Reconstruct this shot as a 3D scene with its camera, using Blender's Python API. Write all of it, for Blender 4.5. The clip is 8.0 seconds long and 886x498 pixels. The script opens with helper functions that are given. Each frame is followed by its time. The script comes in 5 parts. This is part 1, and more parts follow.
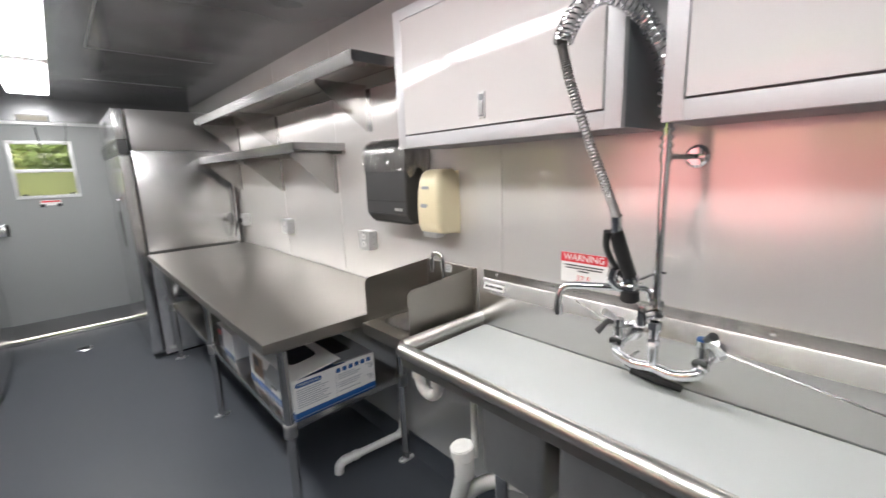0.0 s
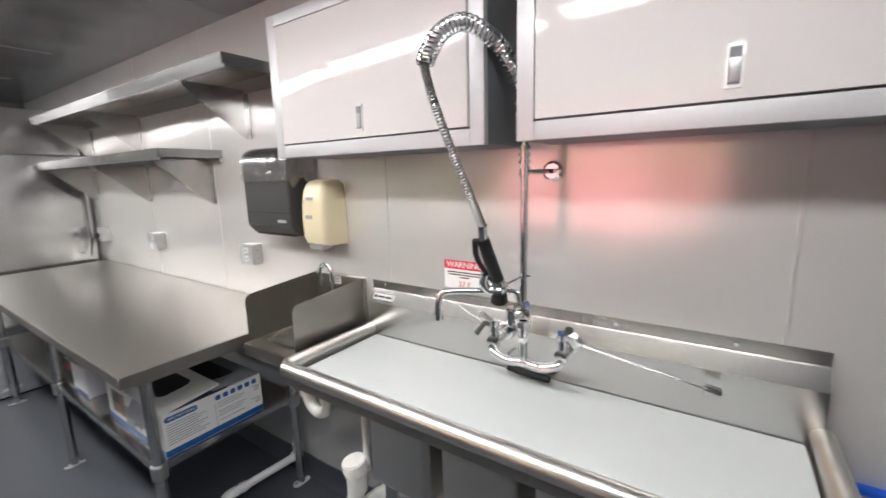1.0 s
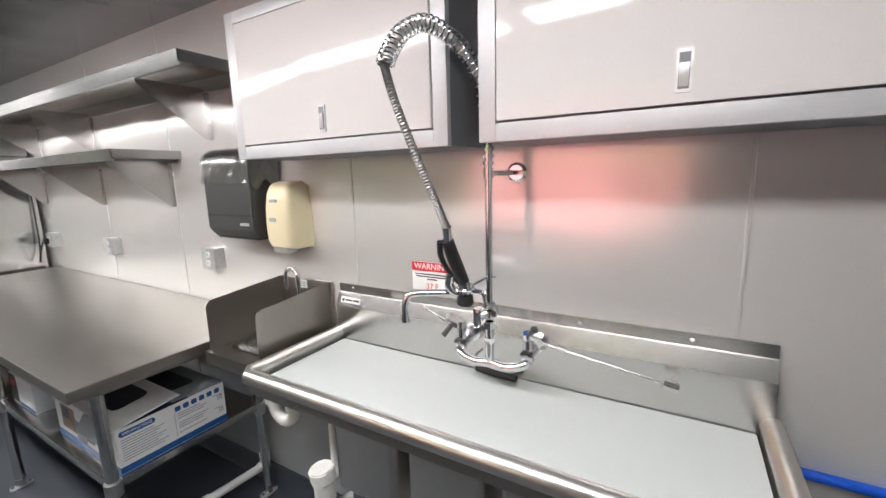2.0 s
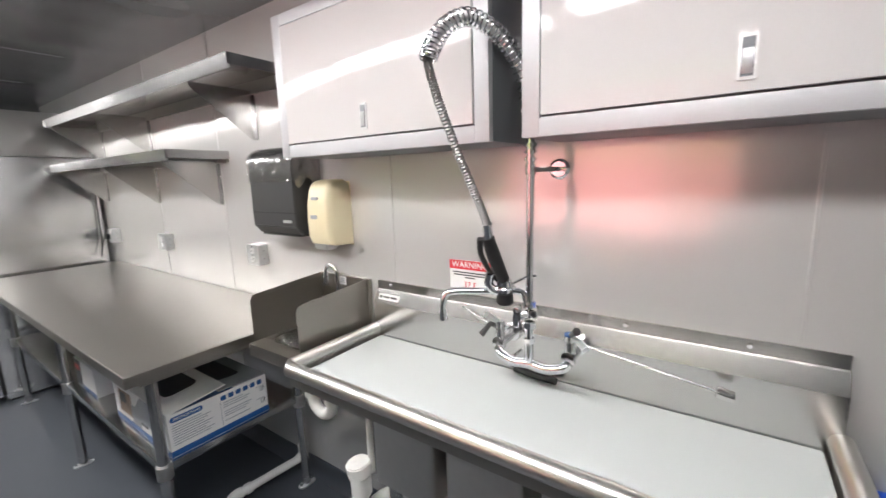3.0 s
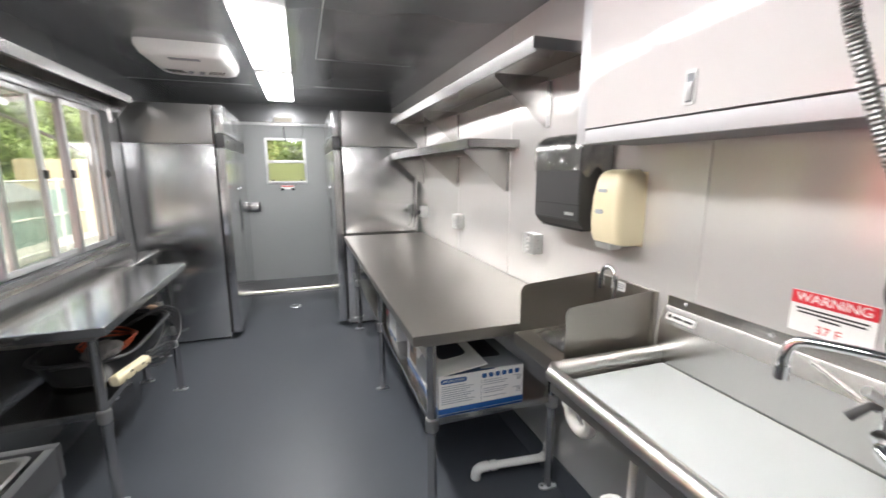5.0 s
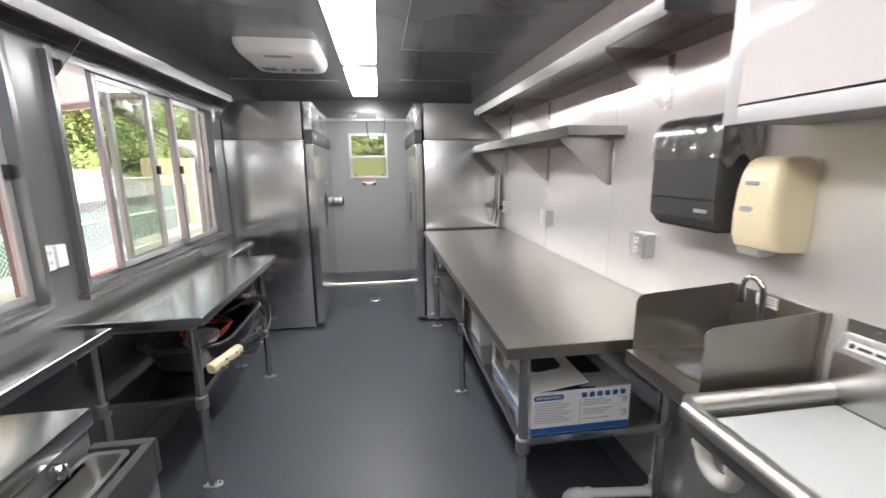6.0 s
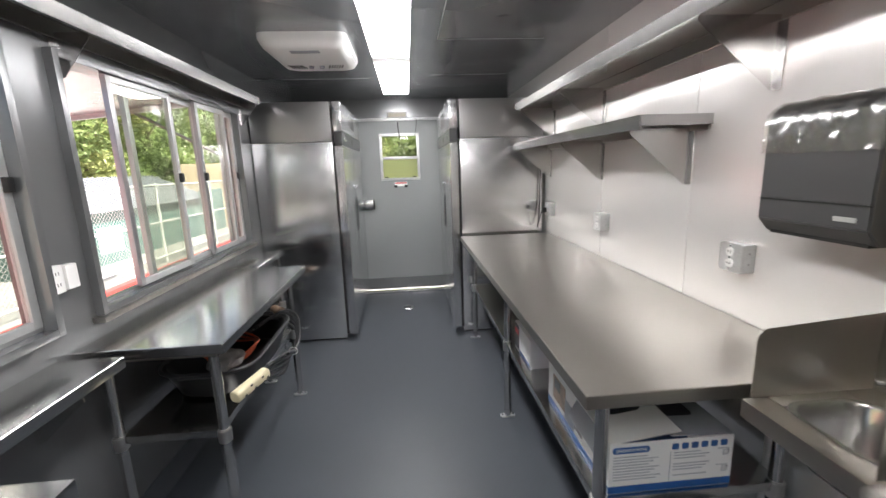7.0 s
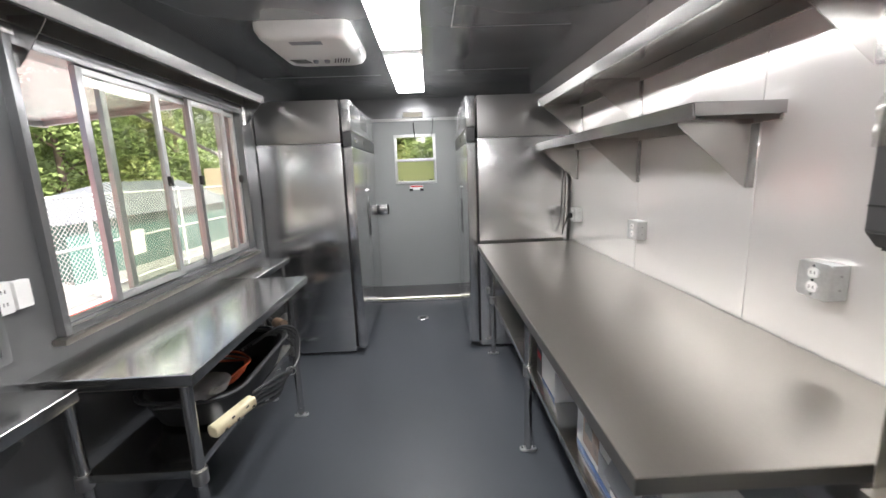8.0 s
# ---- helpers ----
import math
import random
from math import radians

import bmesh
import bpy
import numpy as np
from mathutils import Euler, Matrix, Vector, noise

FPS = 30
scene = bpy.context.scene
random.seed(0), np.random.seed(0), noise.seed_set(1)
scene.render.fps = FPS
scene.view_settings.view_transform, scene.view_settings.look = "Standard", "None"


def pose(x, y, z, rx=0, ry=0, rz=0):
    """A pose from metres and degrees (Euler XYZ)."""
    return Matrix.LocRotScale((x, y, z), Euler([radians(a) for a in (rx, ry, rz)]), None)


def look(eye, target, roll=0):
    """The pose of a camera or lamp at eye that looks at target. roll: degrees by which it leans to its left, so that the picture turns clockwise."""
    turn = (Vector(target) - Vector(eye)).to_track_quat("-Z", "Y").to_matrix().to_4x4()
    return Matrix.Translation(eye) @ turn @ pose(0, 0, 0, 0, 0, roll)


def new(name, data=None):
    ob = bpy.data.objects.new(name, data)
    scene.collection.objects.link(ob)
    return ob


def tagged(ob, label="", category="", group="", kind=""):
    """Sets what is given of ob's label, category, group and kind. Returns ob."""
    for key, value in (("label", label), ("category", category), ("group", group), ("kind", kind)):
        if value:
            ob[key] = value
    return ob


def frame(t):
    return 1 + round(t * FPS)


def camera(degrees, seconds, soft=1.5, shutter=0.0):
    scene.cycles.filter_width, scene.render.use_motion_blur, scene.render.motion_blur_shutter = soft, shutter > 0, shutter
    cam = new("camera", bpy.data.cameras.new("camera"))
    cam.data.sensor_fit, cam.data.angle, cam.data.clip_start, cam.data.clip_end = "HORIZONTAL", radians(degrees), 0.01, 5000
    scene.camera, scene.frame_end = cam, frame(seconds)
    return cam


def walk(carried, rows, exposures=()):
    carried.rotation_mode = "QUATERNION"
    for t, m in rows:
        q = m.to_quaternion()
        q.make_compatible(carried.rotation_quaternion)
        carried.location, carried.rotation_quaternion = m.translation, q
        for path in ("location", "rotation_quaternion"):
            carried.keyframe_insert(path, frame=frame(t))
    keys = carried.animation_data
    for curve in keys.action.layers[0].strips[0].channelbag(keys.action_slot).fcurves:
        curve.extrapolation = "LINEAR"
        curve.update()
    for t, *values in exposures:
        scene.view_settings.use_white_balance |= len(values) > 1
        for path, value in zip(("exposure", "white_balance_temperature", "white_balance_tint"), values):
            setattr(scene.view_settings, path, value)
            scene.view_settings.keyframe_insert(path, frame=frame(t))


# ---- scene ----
cam = camera(94.2, 8.0, shutter=0.5)
PATH = [
    (0, (0.174, 0.145, 1.531), (1.502, 1.591, 1.15), -2.0),
    (0.5, (0.189, 0.114, 1.54), (1.689, 1.384, 1.167), -1.7),
    (1, (0.205, 0.081, 1.54), (1.836, 1.182, 1.183), -1.5),
    (1.5, (0.218, 0.063, 1.541), (1.92, 1.051, 1.188), -1.5),
    (3, (0.223, 0.082, 1.529), (1.834, 1.216, 1.183), -1.7),
    (3.5, (0.21, 0.116, 1.528), (1.656, 1.451, 1.175), -1.3),
    (4, (0.222, 0.171, 1.521), (1.424, 1.73, 1.167), -1.0),
    (4.5, (0.248, 0.207, 1.522), (1.172, 1.944, 1.166), -0.5),
    (5, (0.275, 0.24, 1.522), (0.908, 2.101, 1.155), -0.0),
    (6.5, (0.21, 0.551, 1.505), (0.425, 2.501, 1.114), -1.3),
    (7, (0.196, 0.691, 1.52), (0.351, 2.646, 1.131), -1.9),
    (7.5, (0.217, 0.806, 1.512), (0.316, 2.767, 1.131), -2.0),
    (8, (0.263, 0.955, 1.509), (0.316, 2.92, 1.139), -2.1),
]
walk(cam, [(t, look(eye, target, roll)) for t, eye, target, roll in PATH], [(0, 1.76), (1.5, 1.82), (3.5, 1.93), (4.5, 2.03), (5.2, 1.95), (6.5, 1.78), (8, 1.71)])

# ---- world, sun, exposure ----
world = bpy.data.worlds.new("sky")
scene.world = world
world.use_nodes = True
wn = world.node_tree.nodes
sky = wn.new("ShaderNodeTexSky")
sky.sky_type, sky.sun_disc = "NISHITA", False
SUN_ELEV, SUN_TURN = radians(62), radians(115)
sky.sun_elevation, sky.sun_rotation = SUN_ELEV, SUN_TURN
sky.air_density, sky.dust_density, sky.ozone_density = 0.7, 8.0, 0.4
world.node_tree.links.new(sky.outputs[0], wn["Background"].inputs[0])
wn["Background"].inputs[1].default_value = 0.15
sun = new("sun", bpy.data.lights.new("sun", "SUN"))
sun.data.energy, sun.data.angle, sun.data.color = 4.2, radians(0.5), (1.0, 0.95, 0.88)
sun.matrix_world = look((math.sin(SUN_TURN) * 20, math.cos(SUN_TURN) * 20, 20 * math.tan(SUN_ELEV)), (0, 0, 0))

# ---- helpers of this scene ----
ORIGIN = {}


def thing(name, at, label="", category="", group="", kind="", moved=(0, 0, 0)):
    """An Empty at the base of a thing; moved shifts the whole thing from the numbers its parts are given in."""
    ob = new(name)
    ob.empty_display_size = 0.05
    ob.location = Vector(at) + Vector(moved)
    ORIGIN[ob.name] = Vector(at)
    return tagged(ob, label, category, group, kind)


def mesh_of(name, bm, material, smooth=False):
    me = bpy.data.meshes.new(name)
    bm.normal_update()
    bm.to_mesh(me)
    bm.free()
    me.materials.append(material)
    if smooth:
        for p in me.polygons:
            p.use_smooth = True
        me.set_sharp_from_angle(angle=radians(40))
    return me


def part(name, bm, material, parent, label="", smooth=True):
    """One mesh under a thing or a part; the bmesh is in world metres."""
    o = ORIGIN[parent.name]
    bmesh.ops.translate(bm, verts=bm.verts, vec=-o)
    ob = new(name, mesh_of(name, bm, material, smooth))
    ob.parent = parent
    ORIGIN[ob.name] = o
    return tagged(ob, label)


def solid(name, bm, material, label="", category="", kind="", group="", smooth=True):
    """A top-level mesh thing or piece of the setting."""
    ob = new(name, mesh_of(name, bm, material, smooth))
    ORIGIN[ob.name] = Vector((0, 0, 0))
    return tagged(ob, label, category, group, kind)


def box(x0, x1, y0, y1, z0, z1, bevel=0.0, seg=2, bm=None):
    b = bmesh.new()
    bmesh.ops.create_cube(b, size=1.0, matrix=Matrix.LocRotScale(((x0 + x1) / 2, (y0 + y1) / 2, (z0 + z1) / 2), None, (x1 - x0, y1 - y0, z1 - z0)))
    if bevel:
        bmesh.ops.bevel(b, geom=b.edges[:], offset=bevel, segments=seg, affect="EDGES", profile=0.7)
    return join(bm, b)


def join(a, b):
    if a is None:
        return b
    me = bpy.data.meshes.new("tmp")
    b.to_mesh(me)
    b.free()
    a.from_mesh(me)
    bpy.data.meshes.remove(me)
    return a


def turned(bm, m):
    bmesh.ops.transform(bm, matrix=m, verts=bm.verts)
    return bm


def cyl(p, q, r, r2=None, seg=20, bevel=0.0, bm=None):
    """A round bar from p to q."""
    p, q = Vector(p), Vector(q)
    d = q - p
    b = bmesh.new()
    bmesh.ops.create_cone(b, cap_ends=True, segments=seg, radius1=r, radius2=r if r2 is None else r2, depth=d.length)
    if bevel:
        bmesh.ops.bevel(b, geom=[e for e in b.edges if len(e.link_faces) == 2 and any(len(f.verts) > 4 for f in e.link_faces)], offset=bevel, segments=2, affect="EDGES")
    turned(b, Matrix.Translation((p + q) / 2) @ d.to_track_quat("Z", "Y").to_matrix().to_4x4())
    return join(bm, b)


def smooth_path(pts, n=8):
    """Points along a Catmull-Rom curve through pts."""
    P = [Vector(p) for p in pts]
    P = [2 * P[0] - P[1]] + P + [2 * P[-1] - P[-2]]
    out = []
    for i in range(1, len(P) - 2):
        a, b, c, d = P[i - 1:i + 3]
        for k in range(n):
            t = k / n
            out.append(0.5 * (2 * b + (c - a) * t + (2 * a - 5 * b + 4 * c - d) * t * t + (3 * b - a - 3 * c + d) * t ** 3))
    out.append(P[-2])
    return out


def tube(pts, r, seg=10, bm=None):
    """A pipe swept along points; r may be a number or a function of the share of the way."""
    b = bmesh.new()
    n = len(pts)
    pts = [Vector(p) for p in pts]
    side = None
    rings = []
    for i, p in enumerate(pts):
        d = (pts[min(i + 1, n - 1)] - pts[max(i - 1, 0)]).normalized()
        if side is None:
            side = d.orthogonal().normalized()
        side = (side - d * side.dot(d)).normalized()
        up = d.cross(side)
        rr = r(i / (n - 1)) if callable(r) else r
        rings.append([b.verts.new(p + rr * (math.cos(a) * side + math.sin(a) * up)) for a in (2 * math.pi * k / seg for k in range(seg))])
    for a, c in zip(rings, rings[1:]):
        for k in range(seg):
            b.faces.new((a[k], a[(k + 1) % seg], c[(k + 1) % seg], c[k]))
    b.faces.new(rings[0][::-1])
    b.faces.new(rings[-1])
    return join(bm, b)


def prism(outline, axis, a, c, bevel=0.0, bm=None):
    """A flat outline pulled along an axis from a to c; the outline gives the two other coordinates in order."""
    b = bmesh.new()
    put = {"x": lambda u, v, w: (w, u, v), "y": lambda u, v, w: (u, w, v), "z": lambda u, v, w: (u, v, w)}[axis]
    lo = [b.verts.new(put(u, v, a)) for u, v in outline]
    hi = [b.verts.new(put(u, v, c)) for u, v in outline]
    b.faces.new(lo[::-1])
    b.faces.new(hi)
    n = len(outline)
    for i in range(n):
        b.faces.new((lo[i], lo[(i + 1) % n], hi[(i + 1) % n], hi[i]))
    bmesh.ops.recalc_face_normals(b, faces=b.faces[:])
    if bevel:
        bmesh.ops.bevel(b, geom=b.edges[:], offset=bevel, segments=2, affect="EDGES")
    return join(bm, b)


def rounded(u0, u1, v0, v1, r, n=5):
    """A rounded rectangle outline."""
    out = []
    for cu, cv, s in ((u1 - r, v1 - r, 0), (u0 + r, v1 - r, 90), (u0 + r, v0 + r, 180), (u1 - r, v0 + r, 270)):
        out += [(cu + r * math.cos(radians(s + 90 * k / n)), cv + r * math.sin(radians(s + 90 * k / n))) for k in range(n + 1)]
    return out


def words(name, text, size, m, material, parent, label=""):
    cu = bpy.data.curves.new(name, "FONT")
    cu.body, cu.size, cu.align_x, cu.align_y = text, size, "CENTER", "CENTER"
    cu.extrude = 0.0004
    tmp = bpy.data.objects.new(name, cu)
    me = bpy.data.meshes.new_from_object(tmp)
    bpy.data.objects.remove(tmp)
    me.materials.append(material)
    me.transform(Matrix.Translation(-ORIGIN[parent.name]) @ m)
    ob = new(name, me)
    ob.parent = parent
    ORIGIN[ob.name] = ORIGIN[parent.name]
    return tagged(ob, label)


# ---- materials ----
def material(name, base, rough=0.5, metal=0.0, grain=40.0, stretch=(1, 1, 1), vary=0.12, rough_vary=0.1, bump=0.02, wear=3.0, coat=0.0, spec=0.5, wavy=0.0):
    """A surface with two scales of variation: fine grain and broad wear."""
    m = bpy.data.materials.new(name)
    m.use_nodes = True
    nt = m.node_tree
    n, l = nt.nodes, nt.links
    b = n["Principled BSDF"]
    co = n.new("ShaderNodeTexCoord")
    mp = n.new("ShaderNodeMapping")
    mp.inputs["Scale"].default_value = stretch
    l.new(co.outputs["Object"], mp.inputs[0])
    fine = n.new("ShaderNodeTexNoise")
    fine.inputs["Scale"].default_value, fine.inputs["Detail"].default_value = grain, 4 if grain > 10 else 0
    l.new(mp.outputs[0], fine.inputs["Vector"])
    broad = n.new("ShaderNodeTexNoise")
    broad.inputs["Scale"].default_value, broad.inputs["Detail"].default_value = wear, 3 if grain > 10 else 0
    l.new(co.outputs["Object"], broad.inputs["Vector"])
    add = n.new("ShaderNodeMath")
    add.operation = "ADD"
    l.new(fine.outputs[0], add.inputs[0])
    l.new(broad.outputs[0], add.inputs[1])
    col = n.new("ShaderNodeMapRange")
    low, high = (0.6, 1.4) if grain > 10 else (0.2, 1.8)
    col.inputs[1].default_value, col.inputs[2].default_value = low, high
    col.inputs[3].default_value, col.inputs[4].default_value = 1 - vary, 1 + vary
    l.new(add.outputs[0], col.inputs[0])
    mul = n.new("ShaderNodeMix")
    mul.data_type, mul.blend_type = "RGBA", "MULTIPLY"
    mul.inputs[0].default_value = 1.0
    mul.inputs[6].default_value = (*base, 1)
    l.new(col.outputs[0], mul.inputs[7])
    l.new(mul.outputs[2], b.inputs["Base Color"])
    rg = n.new("ShaderNodeMapRange")
    rg.inputs[1].default_value, rg.inputs[2].default_value = low, high
    rg.inputs[3].default_value, rg.inputs[4].default_value = max(0.02, rough - rough_vary), min(1, rough + rough_vary)
    l.new(add.outputs[0], rg.inputs[0])
    l.new(rg.outputs[0], b.inputs["Roughness"])
    b.inputs["Metallic"].default_value = metal
    b.inputs["Coat Weight"].default_value = coat
    b.inputs["Specular IOR Level"].default_value = spec
    if wavy:
        sheet = n.new("ShaderNodeTexNoise")
        sheet.inputs["Scale"].default_value, sheet.inputs["Detail"].default_value = 2.6, 0
        l.new(co.outputs["Object"], sheet.inputs["Vector"])
        bp = n.new("ShaderNodeBump")
        bp.inputs["Strength"].default_value, bp.inputs["Distance"].default_value = 1.0, wavy
        l.new(sheet.outputs[0], bp.inputs["Height"])
        l.new(bp.outputs[0], b.inputs["Normal"])
        l.new(bp.outputs[0], b.inputs["Coat Normal"])
    elif bump:
        bp = n.new("ShaderNodeBump")
        bp.inputs["Strength"].default_value, bp.inputs["Distance"].default_value = bump, 0.002
        l.new(fine.outputs[0], bp.inputs["Height"])
        l.new(bp.outputs[0], b.inputs["Normal"])
    return m


def glow(name, colour, strength, base=1.0):
    m = bpy.data.materials.new(name)
    m.use_nodes = True
    b = m.node_tree.nodes["Principled BSDF"]
    b.inputs["Base Color"].default_value = (*[c * base for c in colour], 1)
    b.inputs["Emission Color"].default_value = (*colour, 1)
    b.inputs["Emission Strength"].default_value = strength
    return m


def glass(name, colour=(1, 1, 1), rough=0.0, spec=0.5):
    """A thin pane: clear to light, with the gloss of glass."""
    m = bpy.data.materials.new(name)
    m.use_nodes = True
    n, l = m.node_tree.nodes, m.node_tree.links
    for x in list(n):
        if x.type == "BSDF_PRINCIPLED":
            n.remove(x)
    out = [x for x in n if x.type == "OUTPUT_MATERIAL"][0]
    clear, gloss, mix, fr = n.new("ShaderNodeBsdfTransparent"), n.new("ShaderNodeBsdfGlossy"), n.new("ShaderNodeMixShader"), n.new("ShaderNodeLayerWeight")
    fr.inputs[0].default_value = 0.5
    power, rise = n.new("ShaderNodeMath"), n.new("ShaderNodeMath")
    power.operation, rise.operation = "POWER", "MULTIPLY_ADD"
    power.inputs[1].default_value, rise.inputs[1].default_value, rise.inputs[2].default_value = 4.0, 0.55, 0.03
    clear.inputs[0].default_value = (*colour, 1)
    gloss.inputs["Roughness"].default_value = rough
    l.new(fr.outputs["Facing"], power.inputs[0])
    l.new(power.outputs[0], rise.inputs[0])
    l.new(rise.outputs[0], mix.inputs[0])
    l.new(clear.outputs[0], mix.inputs[1])
    l.new(gloss.outputs[0], mix.inputs[2])
    l.new(mix.outputs[0], out.inputs[0])
    return m


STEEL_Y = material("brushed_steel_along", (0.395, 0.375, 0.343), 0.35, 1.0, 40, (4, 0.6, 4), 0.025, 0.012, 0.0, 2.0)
STEEL_Z = material("brushed_steel_upright", (0.76, 0.76, 0.765), 0.19, 1.0, 60, (0.7, 0.7, 14), 0.03, 0.01, 0.0, 1.5)
brush = STEEL_Z.node_tree.nodes.new("ShaderNodeTangent")
brush.direction_type, brush.axis = "RADIAL", "Z"
STEEL_Z.node_tree.links.new(brush.outputs[0], STEEL_Z.node_tree.nodes["Principled BSDF"].inputs["Tangent"])
STEEL_Z.node_tree.nodes["Principled BSDF"].inputs["Anisotropic"].default_value = 0.75
# Paler, smoother copy of STEEL_Y: brighter reflections are put into the colour.
STEEL_BRIGHT = material("brightened_steel", (0.60, 0.595, 0.58), 0.19, 1.0, 40, (4, 0.6, 4), 0.025, 0.012, 0.0, 2.0)
STEEL_SPLASH = material("splashback_steel", (0.60, 0.59, 0.575), 0.24, 1.0, 40, (4, 0.6, 4), 0.03, 0.02, 0.0, 2.0)
STEEL_SHELF = material("folded_steel_shelf", (0.47, 0.465, 0.46), 0.19, 1.0, 40, (4, 0.6, 4), 0.025, 0.012, 0.0, 2.0)
# Same steel as STEEL_Z; the housing's dimmer reflection is put into a darker colour.
STEEL_TOP = material("dimmed_steel_housing", (0.42, 0.415, 0.41), 0.30, 1.0, 60, (0.7, 0.7, 14), 0.04, 0.03, 0.0, 2.0)
STEEL = material("satin_steel", (0.68, 0.67, 0.66), 0.22, 1.0, 50, (1, 1, 1), 0.05, 0.05, 0.0, 6)
STEEL_SATIN = material("satin_rim_steel", (0.60, 0.59, 0.57), 0.36, 1.0, 50, (1, 1, 1), 0.04, 0.05, 0.0, 6)
HOSE = material("ribbed_hose_steel", (0.27, 0.265, 0.26), 0.42, 1.0, 50, (1, 1, 1), 0.05, 0.05, 0.0, 6)
CHROME = material("chrome", (0.75, 0.76, 0.78), 0.06, 1.0, 30, (1, 1, 1), 0.03, 0.03, 0.0, 5)
WALL_WHITE = material("white_wall_panel", (0.72, 0.708, 0.69), 0.19, 0.42, 300, (1, 1, 1), 0.004, 0.0, 0.0, 300, coat=0.7, wavy=0.004)
WALL_WHITE.node_tree.nodes["Principled BSDF"].inputs["Coat Roughness"].default_value = 0.045
WALL_WHITE.node_tree.nodes["Principled BSDF"].inputs["Coat IOR"].default_value = 1.7
WALL_GREY = material("grey_metal_wall", (0.22, 0.225, 0.23), 0.27, 0.6, 300, (1, 1, 1), 0.01, 0.0, 0.0, 300, wavy=0.01)
CEIL = material("grey_ceiling_panel", (0.33, 0.34, 0.355), 0.2, 0.6, 300, (1, 1, 1), 0.01, 0.0, 0.0, 300, wavy=0.012)
DOOR_GREY = material("grey_painted_door", (0.25, 0.26, 0.262), 0.4, 0.1, 150, (1, 1, 1), 0.03, 0.06, 0.02, 2)
FLOOR = material("slate_blue_floor_coating", (0.058, 0.065, 0.076), 0.42, 0.0, 320, (1, 1, 1), 0.18, 0.08, 0.08, 1.6)
CAB_FRAME = material("grey_cabinet_frame", (0.50, 0.51, 0.525), 0.38, 0.3, 200, (1, 1, 1), 0.03, 0.05, 0.01, 4)
CAB_SIDE = material("dark_grey_cabinet_side", (0.17, 0.18, 0.195), 0.4, 0.2, 200, (1, 1, 1), 0.04, 0.05, 0.01, 4)
CAB_DOOR = material("white_gloss_door", (0.62, 0.612, 0.606), 0.08, 0.0, 200, (1, 1, 1), 0.015, 0.015, 0.0, 2)
BOARD = material("white_cutting_board", (0.58, 0.605, 0.60), 0.45, 0.0, 400, (1, 1, 1), 0.03, 0.08, 0.02, 5)
BLACK_PLASTIC = material("black_plastic", (0.014, 0.0145, 0.015), 0.35, 0.0, 300, (1, 1, 1), 0.15, 0.08, 0.03, 8)
DARK_PLASTIC = material("charcoal_plastic", (0.047, 0.048, 0.050), 0.36, 0.0, 300, (1, 1, 1), 0.03, 0.015, 0.0, 3)
RUBBER = material("black_rubber", (0.009, 0.009, 0.0095), 0.55, 0.0, 200, (1, 1, 1), 0.2, 0.08, 0.03, 12)
CREAM = material("cream_plastic", (0.72, 0.645, 0.44), 0.33, 0.0, 200, (1, 1, 1), 0.015, 0.03, 0.0, 8)
LAMP_GREY = material("pale_lamp_housing", (0.55, 0.55, 0.55), 0.5, 0.0, 150, (1, 1, 1), 0.03, 0.06, 0.01, 8)
WHITE_PLASTIC = material("white_plastic", (0.78, 0.78, 0.77), 0.35, 0.0, 150, (1, 1, 1), 0.03, 0.06, 0.01, 8)
PVC = material("white_pvc", (0.76, 0.75, 0.72), 0.35, 0.0, 60, (1, 1, 1), 0.06, 0.06, 0.01, 12)
GALV = material("galvanised_box", (0.60, 0.61, 0.61), 0.38, 0.75, 90, (1, 1, 1), 0.12, 0.1, 0.02, 20)
ALU = material("white_aluminium_frame", (0.54, 0.55, 0.55), 0.35, 0.5, 120, (1, 1, 1), 0.04, 0.06, 0.01, 6)
ALU_DARK = material("mill_aluminium", (0.38, 0.38, 0.385), 0.35, 0.8, 120, (1, 1, 6), 0.05, 0.06, 0.01, 6)
CARD_WHITE = material("white_printed_card", (0.78, 0.78, 0.77), 0.5, 0.0, 200, (1, 1, 1), 0.03, 0.05, 0.01, 6)
CARD_BLUE = material("blue_print", (0.012, 0.085, 0.28), 0.45, 0.0, 100, (1, 1, 1), 0.1, 0.05, 0.0, 10)
CARD_DARK = material("dark_print", (0.03, 0.032, 0.04), 0.4, 0.0, 100, (1, 1, 1), 0.2, 0.05, 0.0, 15)
CARD_BROWN = material("photo_print_brown", (0.28, 0.19, 0.13), 0.45, 0.0, 30, (1, 1, 1), 0.5, 0.05, 0.0, 25)
INK = material("grey_ink", (0.33, 0.35, 0.38), 0.6, 0.0, 200, (1, 1, 1), 0.1, 0.05, 0.0, 8)
INK_BLACK = material("black_ink", (0.03, 0.03, 0.03), 0.5, 0.0, 200, (1, 1, 1), 0.1, 0.05, 0.0, 8)
RED = material("red_sign_print", (0.62, 0.03, 0.045), 0.4, 0.0, 100, (1, 1, 1), 0.05, 0.05, 0.0, 8)
BLUE_PIPE = material("blue_water_pipe", (0.01, 0.10, 0.62), 0.35, 0.0, 60, (1, 1, 1), 0.08, 0.05, 0.0, 8)
ORANGE = material("orange_cord", (0.55, 0.09, 0.03), 0.45, 0.0, 60, (1, 1, 1), 0.1, 0.05, 0.0, 15)
